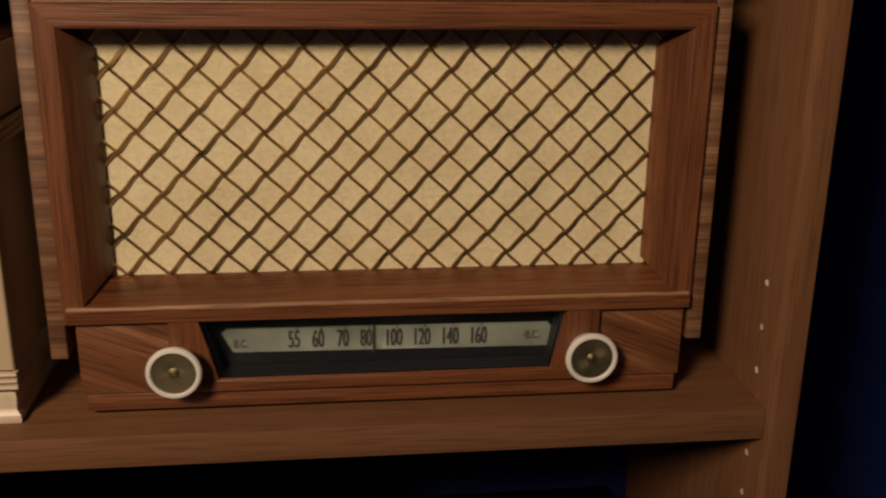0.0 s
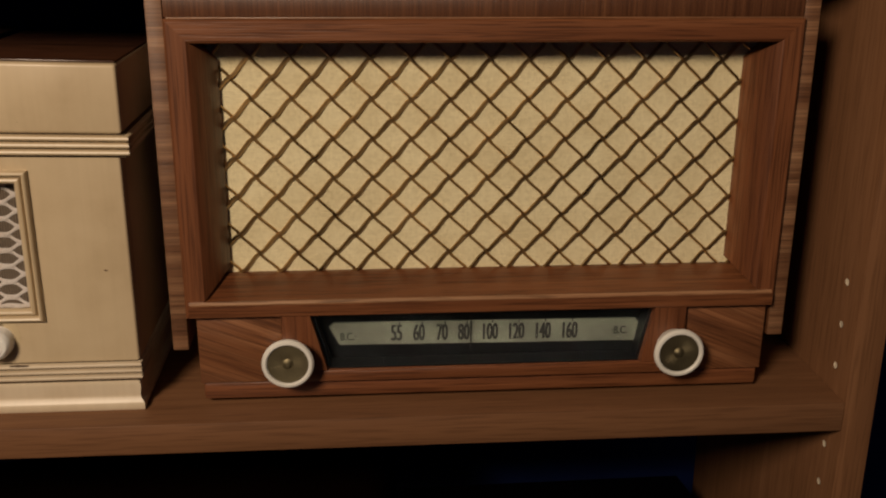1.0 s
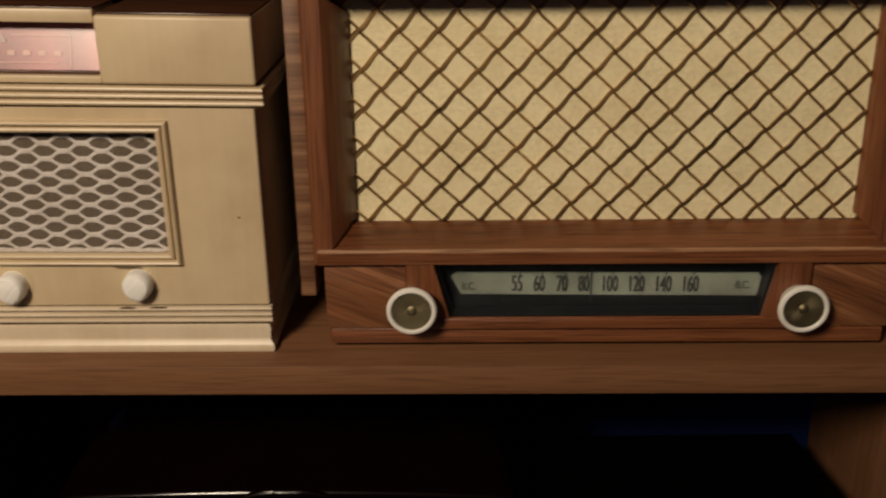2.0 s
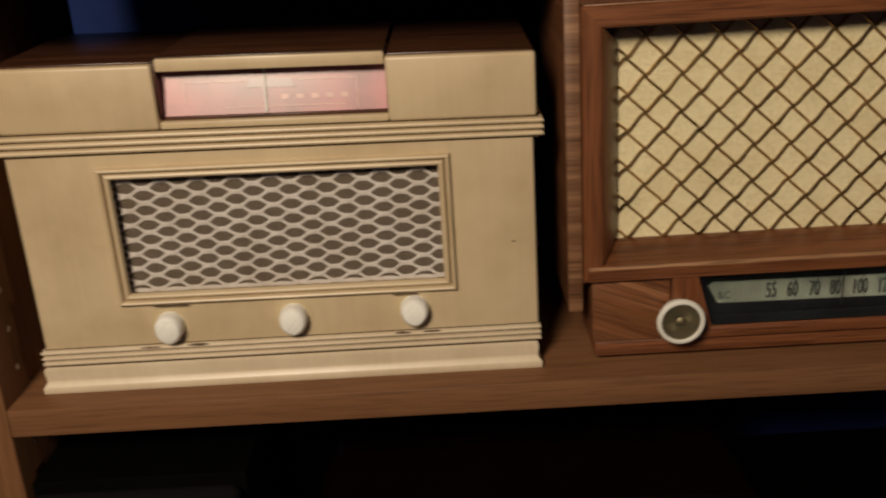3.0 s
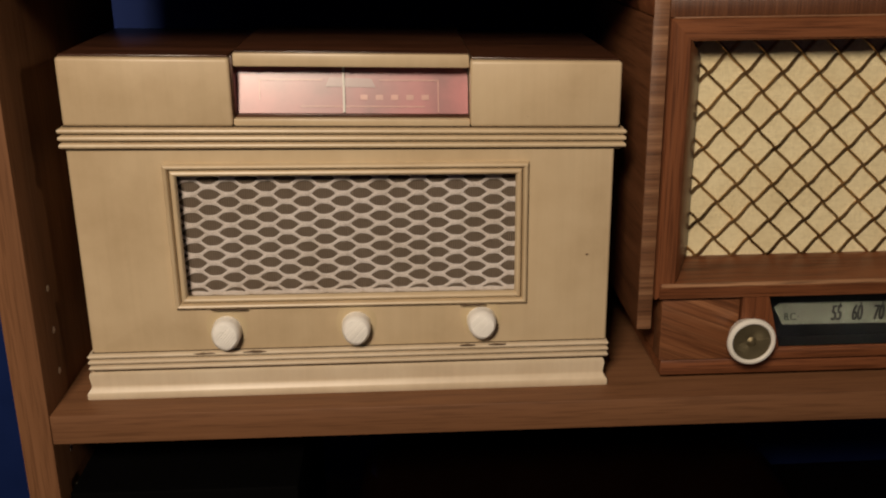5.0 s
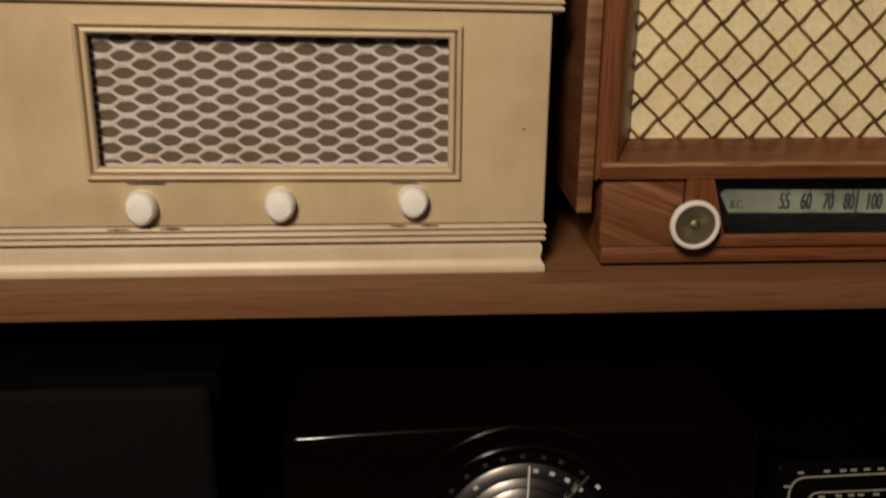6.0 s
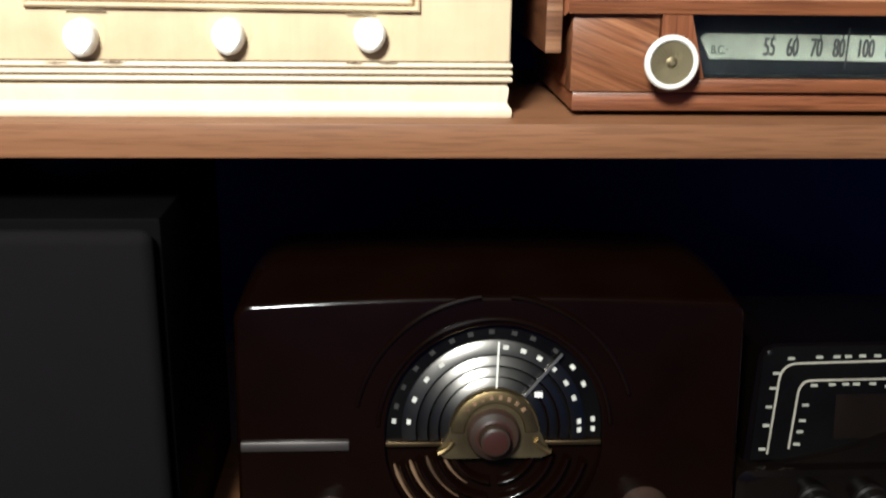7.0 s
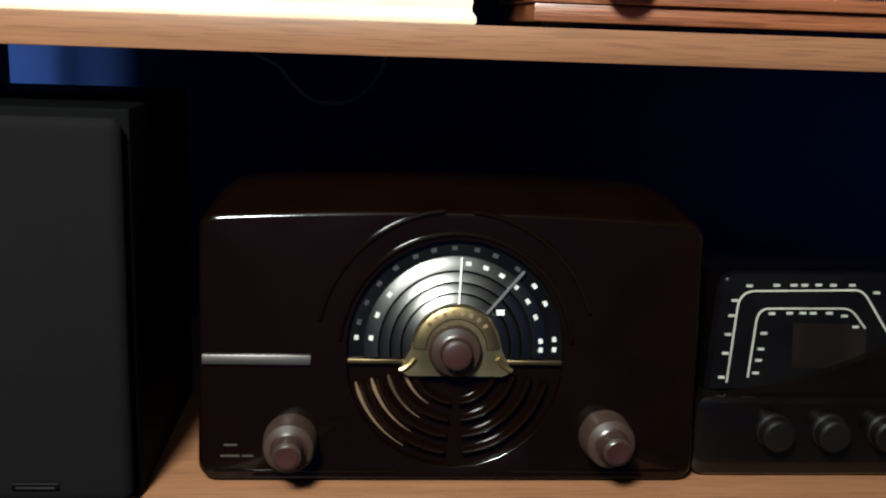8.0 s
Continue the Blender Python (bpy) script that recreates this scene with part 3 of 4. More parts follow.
        piece("cheek_top", rbox(a + 0.001, b - 0.001, 0.0245, yb, uz1 + 0.0001, uz1 + 0.0012, 0.0004), BROWN_TOP, r, "dark brown top")
    piece("dial_sill", rbox(wx0 + 0.0001, wx1 - 0.0001, 0.0222, yb, uz0, 1.3722, 0.0008), CREAM, r)
    piece("dial_sill_board", rbox(wx0 + 0.0001, wx1 - 0.0001, 0.026, 0.046, 1.3723, 1.3740, 0.0004), BROWN_TOP, r)
    piece("dial_header", rbox(wx0 + 0.0018, wx1 - 0.0004, 0.0225, 0.06, 1.4002, 1.4077, 0.0012), CREAM, r, "raised cream bar above the dial")
    piece("header_top", rbox(wx0 + 0.002, wx1 - 0.0006, 0.0245, yb, 1.4078, 1.4085, 0.0004), BROWN_TOP, r, "dark brown top")
    piece("notch_cheek", rbox(wx0 + 0.0001, wx0 + 0.0017, 0.0232, 0.05, 1.3741, 1.4062, 0.0003), BROWN_TOP, r)

    def tilted(bm):
        bm.transform(Matrix.Translation((0, 0.0285, 1.3740)) @ Matrix.Rotation(radians(-15), 4, "X") @ Matrix.Translation((0, -0.0330, -1.3740)))
        return bm
    dial = piece("dial", tilted(rbox(0.1190, 0.2520, 0.0330, 0.0345, 1.3740, 1.4033, 0)), PINK, r, "faded glossy red dial scale")
    for a in ((0.1325, 0.1685, 1.3921, 1.3927), (0.2010, 0.2350, 1.3921, 1.3927), (0.1322, 0.1328, 1.3814, 1.3927), (0.2346, 0.2352, 1.3747, 1.3927), (0.1560, 0.2270, 1.3775, 1.3781)):
        piece("scale_line", tilted(rbox(a[0], a[1], 0.0326, 0.0331, a[2], a[3], 0)), PALE, dial)
    piece("name_plate", tilted(prism([(0.1700, 1.3887), (0.1725, 1.3938), (0.1965, 1.3932), (0.1990, 1.3883)], 0.0325, 0.0331)), PLATE, dial, "greyish name panel without legible lettering")
    for i in range(5):
        x = 0.1900 + 0.0088 * i
        piece("scale_figure", tilted(rbox(x, x + 0.0042, 0.0326, 0.0331, 1.3815, 1.3843, 0)), PALE, dial)
    piece("pointer", tilted(rbox(0.1800, 0.1812, 0.0316, 0.0324, 1.3744, 1.4012, 0)), WHITE_INK, r, "white pointer")
    # paint worn through below the knobs and under the bead
    rng = random.Random(9)
    for xa, xb, zc, h, yy in ((0.0830, 0.0960, 1.2315, 0.0012, 0.0200), (0.1130, 0.1270, 1.2317, 0.0016, 0.0200), (0.2460, 0.2555, 1.2320, 0.0013, 0.0200), (0.2640, 0.2745, 1.2321, 0.0015, 0.0200),
                              (0.0960, 0.1180, 1.2580, 0.0008, 0.0186), (0.2460, 0.2620, 1.2580, 0.0008, 0.0186), (0.0985, 0.1010, 1.2380, 0.0010, 0.0220), (0.2660, 0.2668, 1.2407, 0.0008, 0.0220), (0.3222, 0.3243, 1.2885, 0.0011, 0.0220)):
        n = 7
        top = [(xa + (xb - xa) * i / n, zc + h * rng.uniform(0.2, 0.6) * math.sin(math.pi * (i + 0.5) / (n + 1))) for i in range(n + 1)]
        low = [(xa + (xb - xa) * i / n, zc - h * rng.uniform(0.2, 0.6) * math.sin(math.pi * (i + 0.5) / (n + 1))) for i in range(n, -1, -1)]
        piece("paint_chip", prism(low[::-1] + top[::-1], yy - 0.0002, yy + 0.001), CHIP, r, "dark chip in the paint")
    # knobs
    for x, z in ((0.1042, 1.2437), (0.1828, 1.2448), (0.2594, 1.2462)):
        k = piece("knob", lathe([(0.0, 0.0118), (0.0045, 0.0120), (0.0070, 0.0127), (0.0083, 0.0142), (0.0087, 0.0162), (0.0088, 0.0205), (0.0091, 0.0222), (0.0, 0.0224)], x, z, 40), WHITE_CLEAN, r, "white push-on knob with a fluted face")
        for i in range(-5, 6):
            h = 0.0062 * math.sqrt(max(0.05, 1 - (i / 6) ** 2))
            pts = []
            for q in range(-3, 4):
                u, v = i * 0.00125, h * q / 3
                xx, zz = (u + v) / 1.414, (v - u) / 1.414
                rr = math.hypot(xx, zz)
                pts.append((x + xx, 0.0117 + 0.0007 * (rr / 0.006) ** 2, z + zz))
            piece("flute", tube(pts, 0.00042, 4), WHITE_CLEAN, k)
        piece("knob_stain", lathe([(0.0, 0.0221), (0.0125, 0.0221), (0.0125, 0.0223)], x, z + 0.002, 30), CREAM_STAIN, r, "yellowed paint behind the knob")
    return r


CHIP = plain("bare_wood_chip", (0.13, 0.085, 0.05), 0.7)
CREAM_STAIN = plain("yellowed_paint", (0.545, 0.435, 0.265), 0.45, 0, 0, 0.06)


# ---- brown bakelite radio, lower shelf ----
def rounded(x0, x1, z0, z1, r, n=5, crown=0.0):
    """Outline in x and z with round corners and a slightly crowned top."""
    out = []
    for cx, cz, a0 in ((x1 - r, z1 - r, 0), (x0 + r, z1 - r, 90), (x0 + r, z0 + r, 180), (x1 - r, z0 + r, 270)):
        for i in range(n + 1):
            a = radians(a0 + 90 * i / n)
            out.append((cx + r * math.cos(a), cz + r * math.sin(a)))
        steps = [k / 16 for k in range(1, 16)]
        if a0 == 0:
            out += [(x1 - r + (x0 - x1 + 2 * r) * k, z1) for k in steps]
        elif a0 == 90:
            out += [(x0, z1 - r + (z0 - z1 + 2 * r) * k) for k in steps]
        elif a0 == 180:
            out += [(x0 + r + (x1 - x0 - 2 * r) * k, z0) for k in steps]
        else:
            out += [(x1, z0 + r + (z1 - z0 - 2 * r) * k) for k in steps]
    mid, half = (x0 + x1) / 2, (x1 - x0) / 2
    return [(x, z + (crown * (1 - ((x - mid) / half) ** 2) if z > (z0 + z1) / 2 else 0)) for x, z in out]


def loft(sections):
    """Skins outlines of equal length: each is (list of (x, z), function of z giving y)."""
    bm = bmesh.new()
    rings = [[bm.verts.new((x, f(z), z)) for x, z in line] for line, f in sections]
    n = len(rings[0])
    for p, q in zip(rings, rings[1:]):
        for i in range(n):
            bm.faces.new((p[i], p[(i + 1) % n], q[(i + 1) % n], q[i]))
    bm.faces.new(rings[0])
    bm.faces.new(rings[-1][::-1])
    return bm


def arc(cx, cz, r, a0, a1, y, n=16):
    return [(cx + r * math.cos(radians(a0 + (a1 - a0) * i / n)), y, cz + r * math.sin(radians(a0 + (a1 - a0) * i / n))) for i in range(n + 1)]


def bakelite_radio():
    r = thing("bakelite_radio", (0.333, 0.1, LOW), "dark brown bakelite radio with half-round chrome dial", "radio")
    cx, cz, lean, top_y = 0.3350, 0.9920, 0.11, 0.0370
    z0 = LOW + 0.002
    rise = 0.0075
    dz = cz + rise  # centre of the dial's arcs
    face_y = top_y - lean * (1.083 - cz)

    def line(inset, top, rad=0.010, crown=0.0052):
        return rounded(0.1740 + inset, 0.4917 - inset, z0 + inset * 0.3, top, rad, 5, crown)

    def front(dy):
        return lambda z: top_y + dy - lean * (1.083 - z)
    soft_edge = []
    for i in range(8):
        a = radians(5 + 80 * i / 7)
        soft_edge.append((line(0.0035 * (1 - math.sin(a)), 1.0772 + 0.0046 * math.sin(a)), front(0.0046 * (1 - math.cos(a)))))
    sec = soft_edge + [
           (line(0.0, 1.0912, 0.02), lambda z: 0.072), (line(0.0, 1.0950, 0.026), lambda z: 0.105), (line(0.003, 1.0920, 0.026), lambda z: 0.150), (line(0.012, 1.079, 0.026), lambda z: 0.168)]
    bm = loft(sec)
    # the face is cut away round the dial and closed again by a round well
    cap = [f for f in bm.faces if len(f.verts) > 4 and f.calc_center_median().y < 0.06]
    ring = list(cap[0].verts)
    bmesh.ops.delete(bm, geom=cap, context="FACES_ONLY")

    def well(deep, grow=0.0):
        out = []
        for v in ring:
            a = math.atan2(v.co.z - cz, v.co.x - cx)
            up = max(0.0, math.sin(a))
            q = (rise * up + math.sqrt(0.0690 ** 2 - (rise * math.cos(a)) ** 2 * (up > 0)) if up else 0.0690) + grow
            z = cz + q * math.sin(a)
            out.append(bm.verts.new((cx + q * math.cos(a), top_y - lean * (1.083 - z) + deep, z)))
        return out
    n = len(ring)
    prev = ring
    for cur in (well(0.0, 0.0006), well(0.0004), well(0.0062)):
        for i in range(n):
            bm.faces.new((prev[i], prev[(i + 1) % n], cur[(i + 1) % n], cur[i]))
        prev = cur
    bm.faces.new(prev)
    part("case", bm, BAKELITE, r)

    def on_face(bm, deep=0.0):
        bm.transform(Matrix.Translation((0, face_y + deep, cz)) @ Matrix.Rotation(-math.atan(lean), 4, "X") @ Matrix.Translation((0, 0, -cz)))
        return bm

    def in_well(bm):
        return on_face(bm, 0.0060)
    for x in (0.20, 0.465):
        for y in (0.045, 0.14):
            part("foot", rbox(x - 0.007, x + 0.007, y - 0.007, y + 0.007, LOW, LOW + 0.0035, 0.001), RUBBER, r)
    for a, b in ((0.184, 0.300), (0.372, 0.483)):
        part("base_bead", on_face(rbox(a, b, -0.0012, 0.001, 0.9195, 0.9210, 0.0006)), BAKELITE, r)
    # raised rings round the dial
    for R, w, spans in ((0.0880, 0.0036, ((16, 84), (96, 168))), (0.0735, 0.0036, ((4, 176),))):
        prof = [(R + w / 2, 0.001), (R + w / 2 - 0.0006, -0.0016), (R, -0.0024), (R - w / 2 + 0.0006, -0.0016), (R - w / 2, 0.001)]
        for a0, a1 in spans:
            part("ring", on_face(lathe(prof, cx, dz, 48, radians(a0), radians(a1))), BAKELITE, r, "raised concentric bakelite ring")
    # dial
    dial = part("dial", in_well(lathe([(0.0688, 0.0), (0.0688, -0.0012), (0.0470, -0.0014)], cx, dz, 64, -math.asin(rise / 0.0688), math.pi + math.asin(rise / 0.0688))), DIAL_BLACK, r, "half-round black and chrome tuning dial")
    for a, b in ((0.0585, 0.0497), (0.0484, 0.0424), (0.0411, 0.0355), (0.0342, 0.0250)):
        part("chrome_ring", in_well(lathe([(a, -0.0014), (a, -0.0021), (a - 0.0006, -0.0026), (b, -0.0046), (b, -0.0012)], cx, dz, 64, -math.asin(rise / a), math.pi + math.asin(rise / a))), CHROME, dial, "polished conical ring")
    for R, spots in ((0.0634, (-1, 5, 27, 39, 53, 68, 79, 92, 104, 115, 128, 141, 154, 166, 175)), (0.0542, (-1, 5, 22, 34, 47, 59, 71, 83, 128, 142, 158, 174))):
        for a in spots:
            w = 0.0038 if 8 < a < 172 else 0.0034
            ink = DIM_PRINT if R > 0.06 and 48 < a < 168 else DIAL_INK
            part("dial_figure", in_well(disc_bar(cx, dz, R, radians(a), w - 0.0003, 0.0027, -0.0019 if R > 0.06 else -0.0040, -0.0012)), ink, dial)
    part("pointer", in_well(disc_bar(cx, dz, 0.0425, radians(88), 0.0011, 0.031, -0.0060, -0.0053)), WHITE_INK, dial, "white pointer")
    part("pointer", in_well(disc_bar(cx, dz, 0.0470, radians(50), 0.0017, 0.036, -0.0060, -0.0053)), STEEL, dial, "thin metal pointer")
    part("dial_figure", in_well(rbox(cx + 0.0250, cx + 0.0300, -0.0056, -0.005, dz + 0.0215, dz + 0.0250, 0)), WHITE_INK, dial)
    for sx in (-1, 1):
        part("dial_edge", in_well(rbox(min(cx + sx * 0.030, cx + sx * 0.0686), max(cx + sx * 0.030, cx + sx * 0.0686), -0.0044, 0.0, cz - 0.0034, cz - 0.0002, 0.0008)), TARNISH, dial, "narrow tarnished brass edge strip")
    hub = [(cx + 0.0285 * math.cos(radians(a)), dz + 0.0285 * math.sin(radians(a))) for a in range(0, 181, 9)]
    hub = hub + [(cx - 0.0360, cz - 0.0068), (cx - 0.0300, cz - 0.0100), (cx + 0.0300, cz - 0.0100), (cx + 0.0360, cz - 0.0068)]
    plate = part("hub_plate", in_well(prism(hub, -0.0080, -0.0020, 0.0016)), BRASS, r, "brass centre plate with two wings")
    part("hub_collar", in_well(lathe([(0.0283, -0.0060), (0.0276, -0.0080), (0.0262, -0.0088), (0.0196, -0.0092), (0.0180, -0.0070)], cx, dz, 48, 0, math.pi)), BRASS_BRIGHT, plate, "bright turned brass collar")
    part("hub_rim", in_well(tube(arc(cx, dz, 0.0275, 8, 172, -0.0080, 28), 0.0010, 6)), BRASS_BRIGHT, plate)
    for a in range(40, 141, 14):
        part("hub_mark", in_well(disc_bar(cx, dz, 0.0232, radians(a), 0.0022, 0.0030, -0.0093, -0.0080)), TAN_MARK, plate)
    for sx in (-1, 1):
        part("hub_wing", in_well(tube([(cx + sx * q, -0.0084, cz + h) for q, h in ((0.0355, -0.0062), (0.0325, -0.0048), (0.0290, -0.0022), (0.0262, 0.0015))], 0.0019, 8)), BRASS_BRIGHT, plate)

    def knob(x, z, r0, r1, out, deep=0.0):
        k = part("knob", on_face(lathe([(r0 * 1.03, 0.0), (r0 * 1.03, -0.003), (r0, -0.0045), (r0 * 0.97, -out * 0.45), (r0 * 0.9, -out * 0.52), (r1 * 1.1, -out * 0.6), (r1, -out * 0.68), (r1 * 0.95, -out * 0.95), (r1 * 0.8, -out * 0.985)], x, z, 36), deep), KNOB_BROWN, r, "stepped translucent brown knob")
        part("knob_cap", on_face(lathe([(r1 * 0.84, -out * 0.975), (r1 * 0.7, -out * 1.0), (0.0, -out * 0.985)], x, z, 28), deep), KNOB_RED, k, "red-brown knob cap")
        part("knob_ring", on_face(lathe([(r1 * 1.16, -out * 0.585), (r1 * 1.2, -out * 0.61), (r1 * 1.02, -out * 0.64), (r1 * 1.0, -out * 0.60)], x, z, 28), deep), KNOB_RED, k, "thin dark collar")
    knob(cx - 0.001, cz + 0.0070, 0.0168, 0.0095, 0.022, 0.003)
    knob(0.2318, 0.9405, 0.0165, 0.0092, 0.037)
    knob(0.4326, 0.9440, 0.0165, 0.0092, 0.037)
    # louvred arcs under the dial
    for R in (0.0270, 0.0384, 0.0490, 0.0596):
        for a0, a1 in ((194, 264), (276, 346)):
            prof = [(R + 0.0036, 0.0006), (R + 0.0022, -0.0034), (R + 0.0012, -0.0052), (R, -0.0060), (R - 0.0012, -0.0052), (R - 0.0022, -0.0030), (R - 0.0028, 0.0006)]
            part("louvre", in_well(lathe(prof, cx, cz - 0.001, 24, radians(a0), radians(a1))), BAKELITE, r)
    # tan lines in the slots on one side, tapering towards the bottom
    for R in (0.0330, 0.0437, 0.0545, 0.0648):
        for start, stop, wide in ((193, 240, 0.0017),):
            bm = bmesh.new()
            last = None
            for i in range(15):
                a, w = radians(start + (stop - start) * i / 14), wide * (1 - (i / 14) ** 0.9) * min(1, 0.3 + i / 3) + 0.00012
                cur = [bm.verts.new((cx + q * math.cos(a), y, cz - 0.001 + q * math.sin(a))) for q, y in ((R - w, 0.0), (R - w * 0.5, -0.0016), (R + w * 0.5, -0.0016), (R + w, 0.0))]
                if last:
                    for j in range(3):
                        bm.faces.new((last[j], cur[j], cur[j + 1], last[j + 1]))
                last = cur
            part("slot_line", in_well(bm), TAN_MARK, r, "tapering tan line in a louvre slot")
    part("side_trim", on_face(rbox(0.1765, 0.2440, -0.0026, 0.001, cz - 0.0032, cz + 0.0034, 0.0010)), ALU, r, "pale grey bar beside the dial")
    for a, b, z in ((0.1900, 0.1985, 0.9370), (0.1880, 0.2000, 0.9300), (0.2015, 0.2085, 0.9300)):
        part("name_mark", on_face(rbox(a, b, -0.0003, 0.0002, z - 0.0006, z + 0.0006, 0)), PALE_DIM, r)
    return r


TAN_MARK = plain("mottled_tan", (0.13, 0.08, 0.046), 0.4, 0, 0, 0.4)
TARNISH = plain("tarnished_brass", (0.12, 0.085, 0.045), 0.4, 1.0)
ALU = plain("dull_aluminium", (0.15, 0.135, 0.13), 0.45, 1.0, 0, 0.1)
PALE_DIM = plain("worn_gilt_print", (0.035, 0.028, 0.022), 0.5)


# ---- black slant-dial radio, lower shelf ----
def ribbon(points, y, w=0.0008):
    """A flat printed line of even width through (x, z) points."""
    bm = bmesh.new()
    last = None
    for i, (x, z) in enumerate(points):
        p, q = points[max(i - 1, 0)], points[min(i + 1, len(points) - 1)]
        d = Vector((q[0] - p[0], q[1] - p[1])).normalized()
        cur = [bm.verts.new((x + s * d.y * w, yy, z - s * d.x * w)) for s, yy in ((1, y), (-1, y), (-1, y + 0.0004), (1, y + 0.0004))]
        if last:
            for a in range(4):
                bm.faces.new((last[a], cur[a], cur[(a + 1) % 4], last[(a + 1) % 4]))
        last = cur
    return bm


def bend(a, b, c, n=7):
    """Points of a smooth corner from a by way of b to c."""
    return [((1 - t) ** 2 * a[0] + 2 * t * (1 - t) * b[0] + t * t * c[0], (1 - t) ** 2 * a[1] + 2 * t * (1 - t) * b[1] + t * t * c[1]) for t in (i / n for i in range(n + 1))]


def black_radio():
    r = thing("black_radio", (0.62, 0.1, LOW), "black plastic radio with white-lined slanted dial", "radio")
    z0 = LOW + 0.0042
    down = Matrix.Translation((0, 0, -0.0037))

    def piece(name, bm, mat, parent, label=""):
        bm.transform(down)
        return part(name, bm, mat, parent, label)
    low = [(rounded(0.4990, 0.7400, z0 + 0.003, 0.9690, 0.007), lambda z: 0.0260), (rounded(0.4942, 0.7430, z0 + 0.0008, 0.9722, 0.008), lambda z: 0.0285),
           (rounded(0.4930, 0.7440, z0, 0.9735, 0.009), lambda z: 0.0330), (rounded(0.4930, 0.7440, z0, 0.9735, 0.009), lambda z: 0.20), (rounded(0.4990, 0.7400, z0 + 0.003, 0.9690, 0.009), lambda z: 0.207)]
    piece("lower_case", loft(low), BLACKPL, r)
    hood = [(0.5010, 0.9736), (0.7390, 0.9736), (0.7300, 1.0560), (0.5180, 1.0540), (0.5110, 1.0515), (0.5080, 1.0450)]

    def leaning(bm):
        bm.transform(Matrix.Translation((0.0, 0.0370, 0.9726)) @ Matrix.Rotation(radians(-9), 4, "X") @ Matrix.Translation((0, -0.0400, -0.9736)))
        return bm
    piece("upper_case", leaning(prism(hood, 0.0420, 0.20, 0.003)), BLACKPL, r)
    glassy = [(0.5050, 0.9760), (0.7350, 0.9760), (0.7270, 1.0535), (0.5195, 1.0520), (0.5130, 1.0495), (0.5105, 1.0440)]
    dial = piece("dial", leaning(prism(glassy, 0.0402, 0.0419, 0.0010)), DIAL_BLACK, r, "black glossy dial with white scale lines")
    outer = [(0.5160, 0.9800)] + bend((0.5215, 1.0300), (0.5228, 1.0405), (0.5330, 1.0410)) + bend((0.6010, 1.0425), (0.6065, 1.0425), (0.6100, 1.0370)) + [(0.6300, 1.0060)]
    inner = [(0.5302, 0.9835)] + bend((0.5345, 1.0210), (0.5360, 1.0295), (0.5430, 1.0295)) + bend((0.5930, 1.0302), (0.5985, 1.0302), (0.6020, 1.0260)) + [(0.6092, 1.0170)]
    for pts in (outer, inner):
        piece("scale_line", leaning(ribbon(pts, 0.0396, 0.00062)), LINE_INK, dial)
    marks = [(0.5125, 0.9835), (0.5145, 0.9995), (0.5158, 1.0120), (0.5178, 1.0245), (0.5195, 1.0345), (0.5290, 1.0443), (0.5475, 1.0450),
             (0.5590, 1.0452), (0.5665, 1.0453), (0.5760, 1.0456), (0.5860, 1.0456), (0.5990, 1.0458), (0.6160, 1.0410),
             (0.5355, 0.9865), (0.5372, 0.9950), (0.5385, 1.0025), (0.5400, 1.0130), (0.5450, 1.0262), (0.5570, 1.0266), (0.5660, 1.0268), (0.5730, 1.0268), (0.5840, 1.0270), (0.5945, 1.0252), (0.6025, 1.0180)]
    for x, z in marks:
        piece("scale_figure", leaning(rbox(x - 0.0022, x + 0.0022, 0.0397, 0.0402, z - 0.0009, z + 0.0009, 0)), SCALE_DIM, dial)
    # Brown plate paints a faint reflection onto the black dial
    piece("inner_window", leaning(rbox(0.5600, 0.6100, 0.0398, 0.0403, 0.9900, 1.0200, 0)), BROWN_REFLECTION, dial, "dim brown patch painted as a reflection in the dial")
    apron = [(0.4962, 0.9728)] + bend((0.5100, 0.9735), (0.5450, 0.9760), (0.5750, 0.9860), 6) + [(0.6200, 1.0030), (0.6700, 1.0200), (0.7380, 1.0300), (0.7440, 0.9728)]
    piece("apron", prism(apron, 0.0330, 0.0480, 0.002), BLACKPL, r, "black sweeping apron across the dial foot")
    for x in (0.5505, 0.5880, 0.6255):
        piece("knob", lathe([(0.0120, 0.027), (0.0120, 0.0225), (0.0108, 0.0210), (0.0106, 0.0140), (0.0092, 0.0122), (0.0, 0.0118)], x - 0.005, 0.9510, 32), KNOB_BLACK, r, "dark grey round knob")
    # Chrome dot added in place of a highlight on the dial's corner
    piece("glint_stud", leaning(lathe([(0.0018, 0.0402), (0.0016, 0.0392), (0.0, 0.0386)], 0.5145, 1.0480, 14)), CHROME, r, "small chrome dot standing in for a corner highlight")
    return r


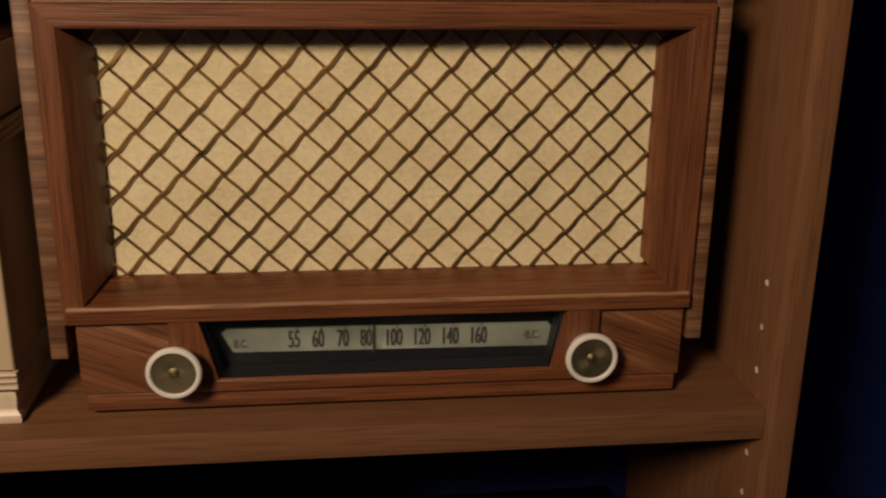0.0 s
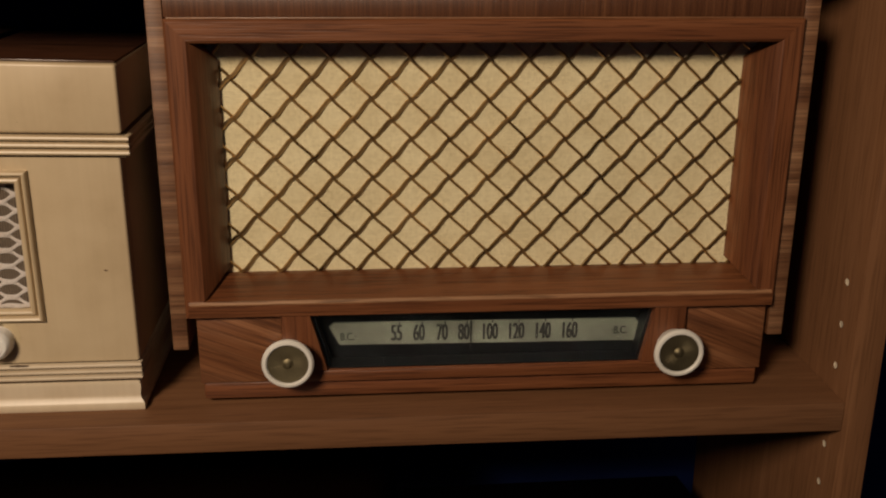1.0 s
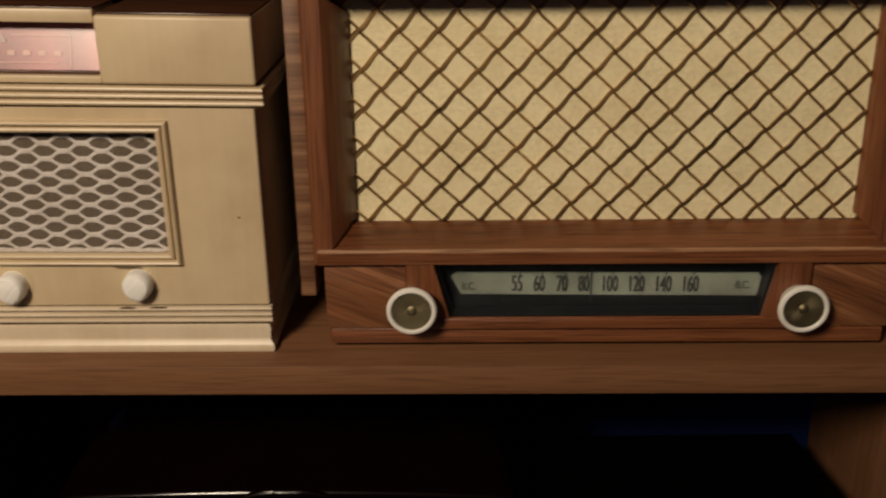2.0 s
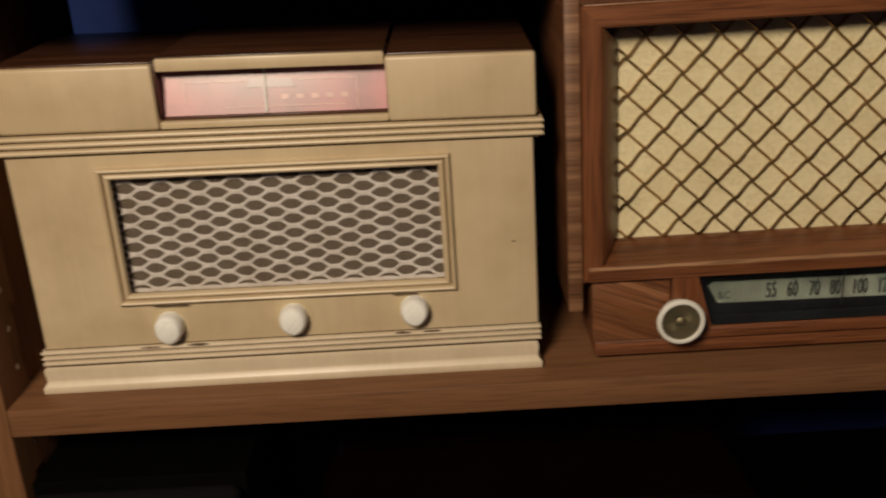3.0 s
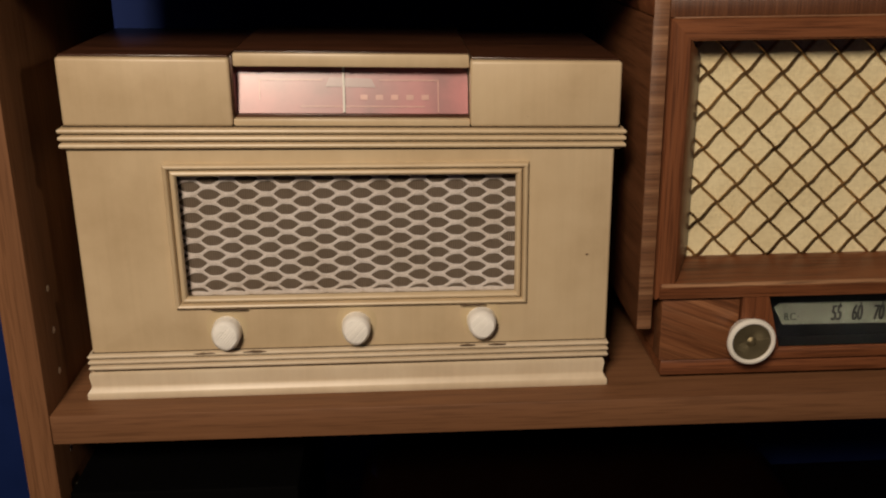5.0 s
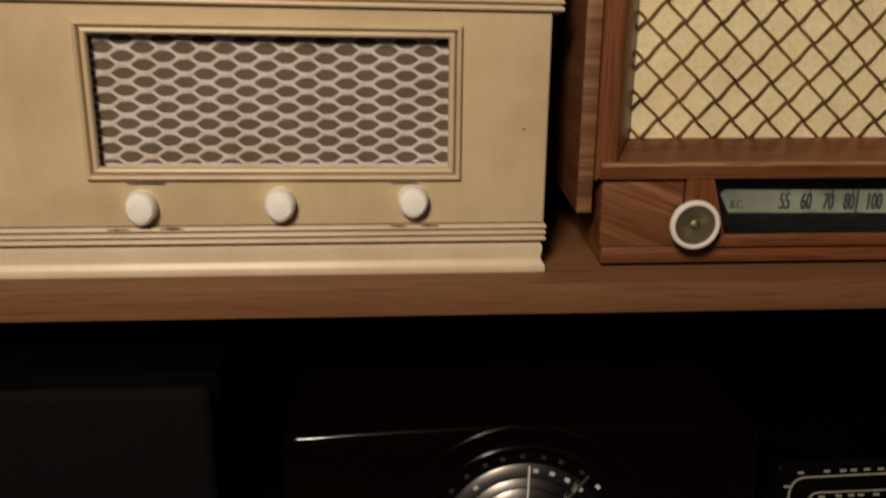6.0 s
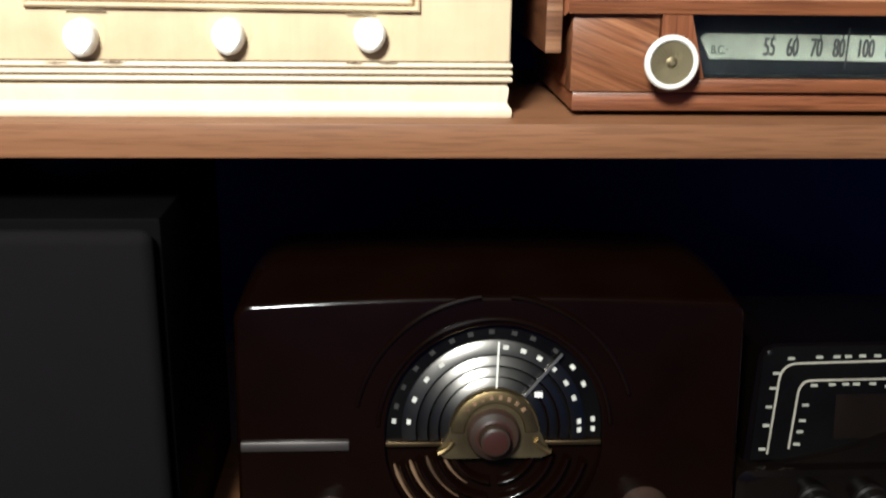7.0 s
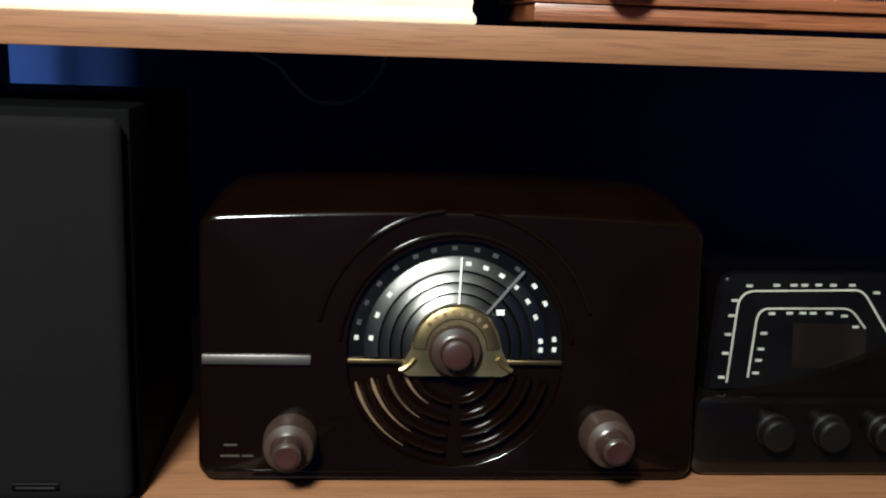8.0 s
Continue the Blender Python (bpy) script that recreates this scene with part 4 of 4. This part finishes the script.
LINE_INK = plain("cream_line_print", (0.3, 0.28, 0.235), 0.5)
KNOB_BLACK = plain("dark_grey_knob", (0.0030, 0.0020, 0.0016), 0.5, shine=0.2)
SCALE_DIM = plain("grey_print", (0.26, 0.26, 0.22), 0.5)
DIAL_INK = plain("dial_print", (0.5, 0.49, 0.45), 0.5)
DIM_PRINT = plain("dim_print", (0.02, 0.019, 0.018), 0.5)
BROWN_REFLECTION = plain("brown_reflection", (0.006, 0.004, 0.0025), 0.25)


def speaker():
    r = thing("loudspeaker", (0.075, 0.1, LOW), "black bookshelf loudspeaker with dark cloth grille", "loudspeaker")
    part("cabinet", rbox(0.0040, 0.1440, -0.0020, 0.18, LOW, 1.1480, 0.002), VINYL, r)
    part("grille", rbox(0.0055, 0.1412, -0.0165, -0.0035, LOW + 0.002, 1.1435, 0.0075, 5), GRILLE_BLACK, r, "dark grey stretched cloth grille")
    b = part("badge", rbox(0.0730, 0.1000, -0.0178, -0.0158, 0.9250, 0.9300, 0.0005), VINYL, r, "small badge with a silver rim")
    part("badge_rim", join(rbox(0.0733, 0.0997, -0.0182, -0.0176, 0.9292, 0.9298, 0), rbox(0.0755, 0.0975, -0.0182, -0.0176, 0.9264, 0.9274, 0)), ALU, b)
    return r


def cable():
    r = thing("hanging_cable", (0.25, 0.397, 1.17), "thin dark cable looped behind the shelf", "cable")
    ctrl = [(0.142, 1.209), (0.165, 1.171), (0.191, 1.157), (0.204, 1.141), (0.221, 1.127), (0.243, 1.123), (0.264, 1.128), (0.28, 1.143), (0.291, 1.163), (0.299, 1.204)]
    pts = []
    for i in range(len(ctrl) - 1):
        p0, p1, p2, p3 = (Vector(ctrl[max(0, min(len(ctrl) - 1, i + k))]) for k in (-1, 0, 1, 2))
        for t in (0, 0.25, 0.5, 0.75):
            v = 0.5 * (2 * p1 + (p2 - p0) * t + (2 * p0 - 5 * p1 + 4 * p2 - p3) * t * t + (3 * p1 - p0 - 3 * p2 + p3) * t ** 3)
            pts.append((v.x, 0.3975, v.y))
    part("cord", tube(pts, 0.0016, 8), CORD, r)
    return r


CORD = plain("grey_cable_sheath", (0.3, 0.29, 0.28), 0.5)

wooden_radio()
cream_radio()
bakelite_radio()
black_radio()
speaker()
cable()
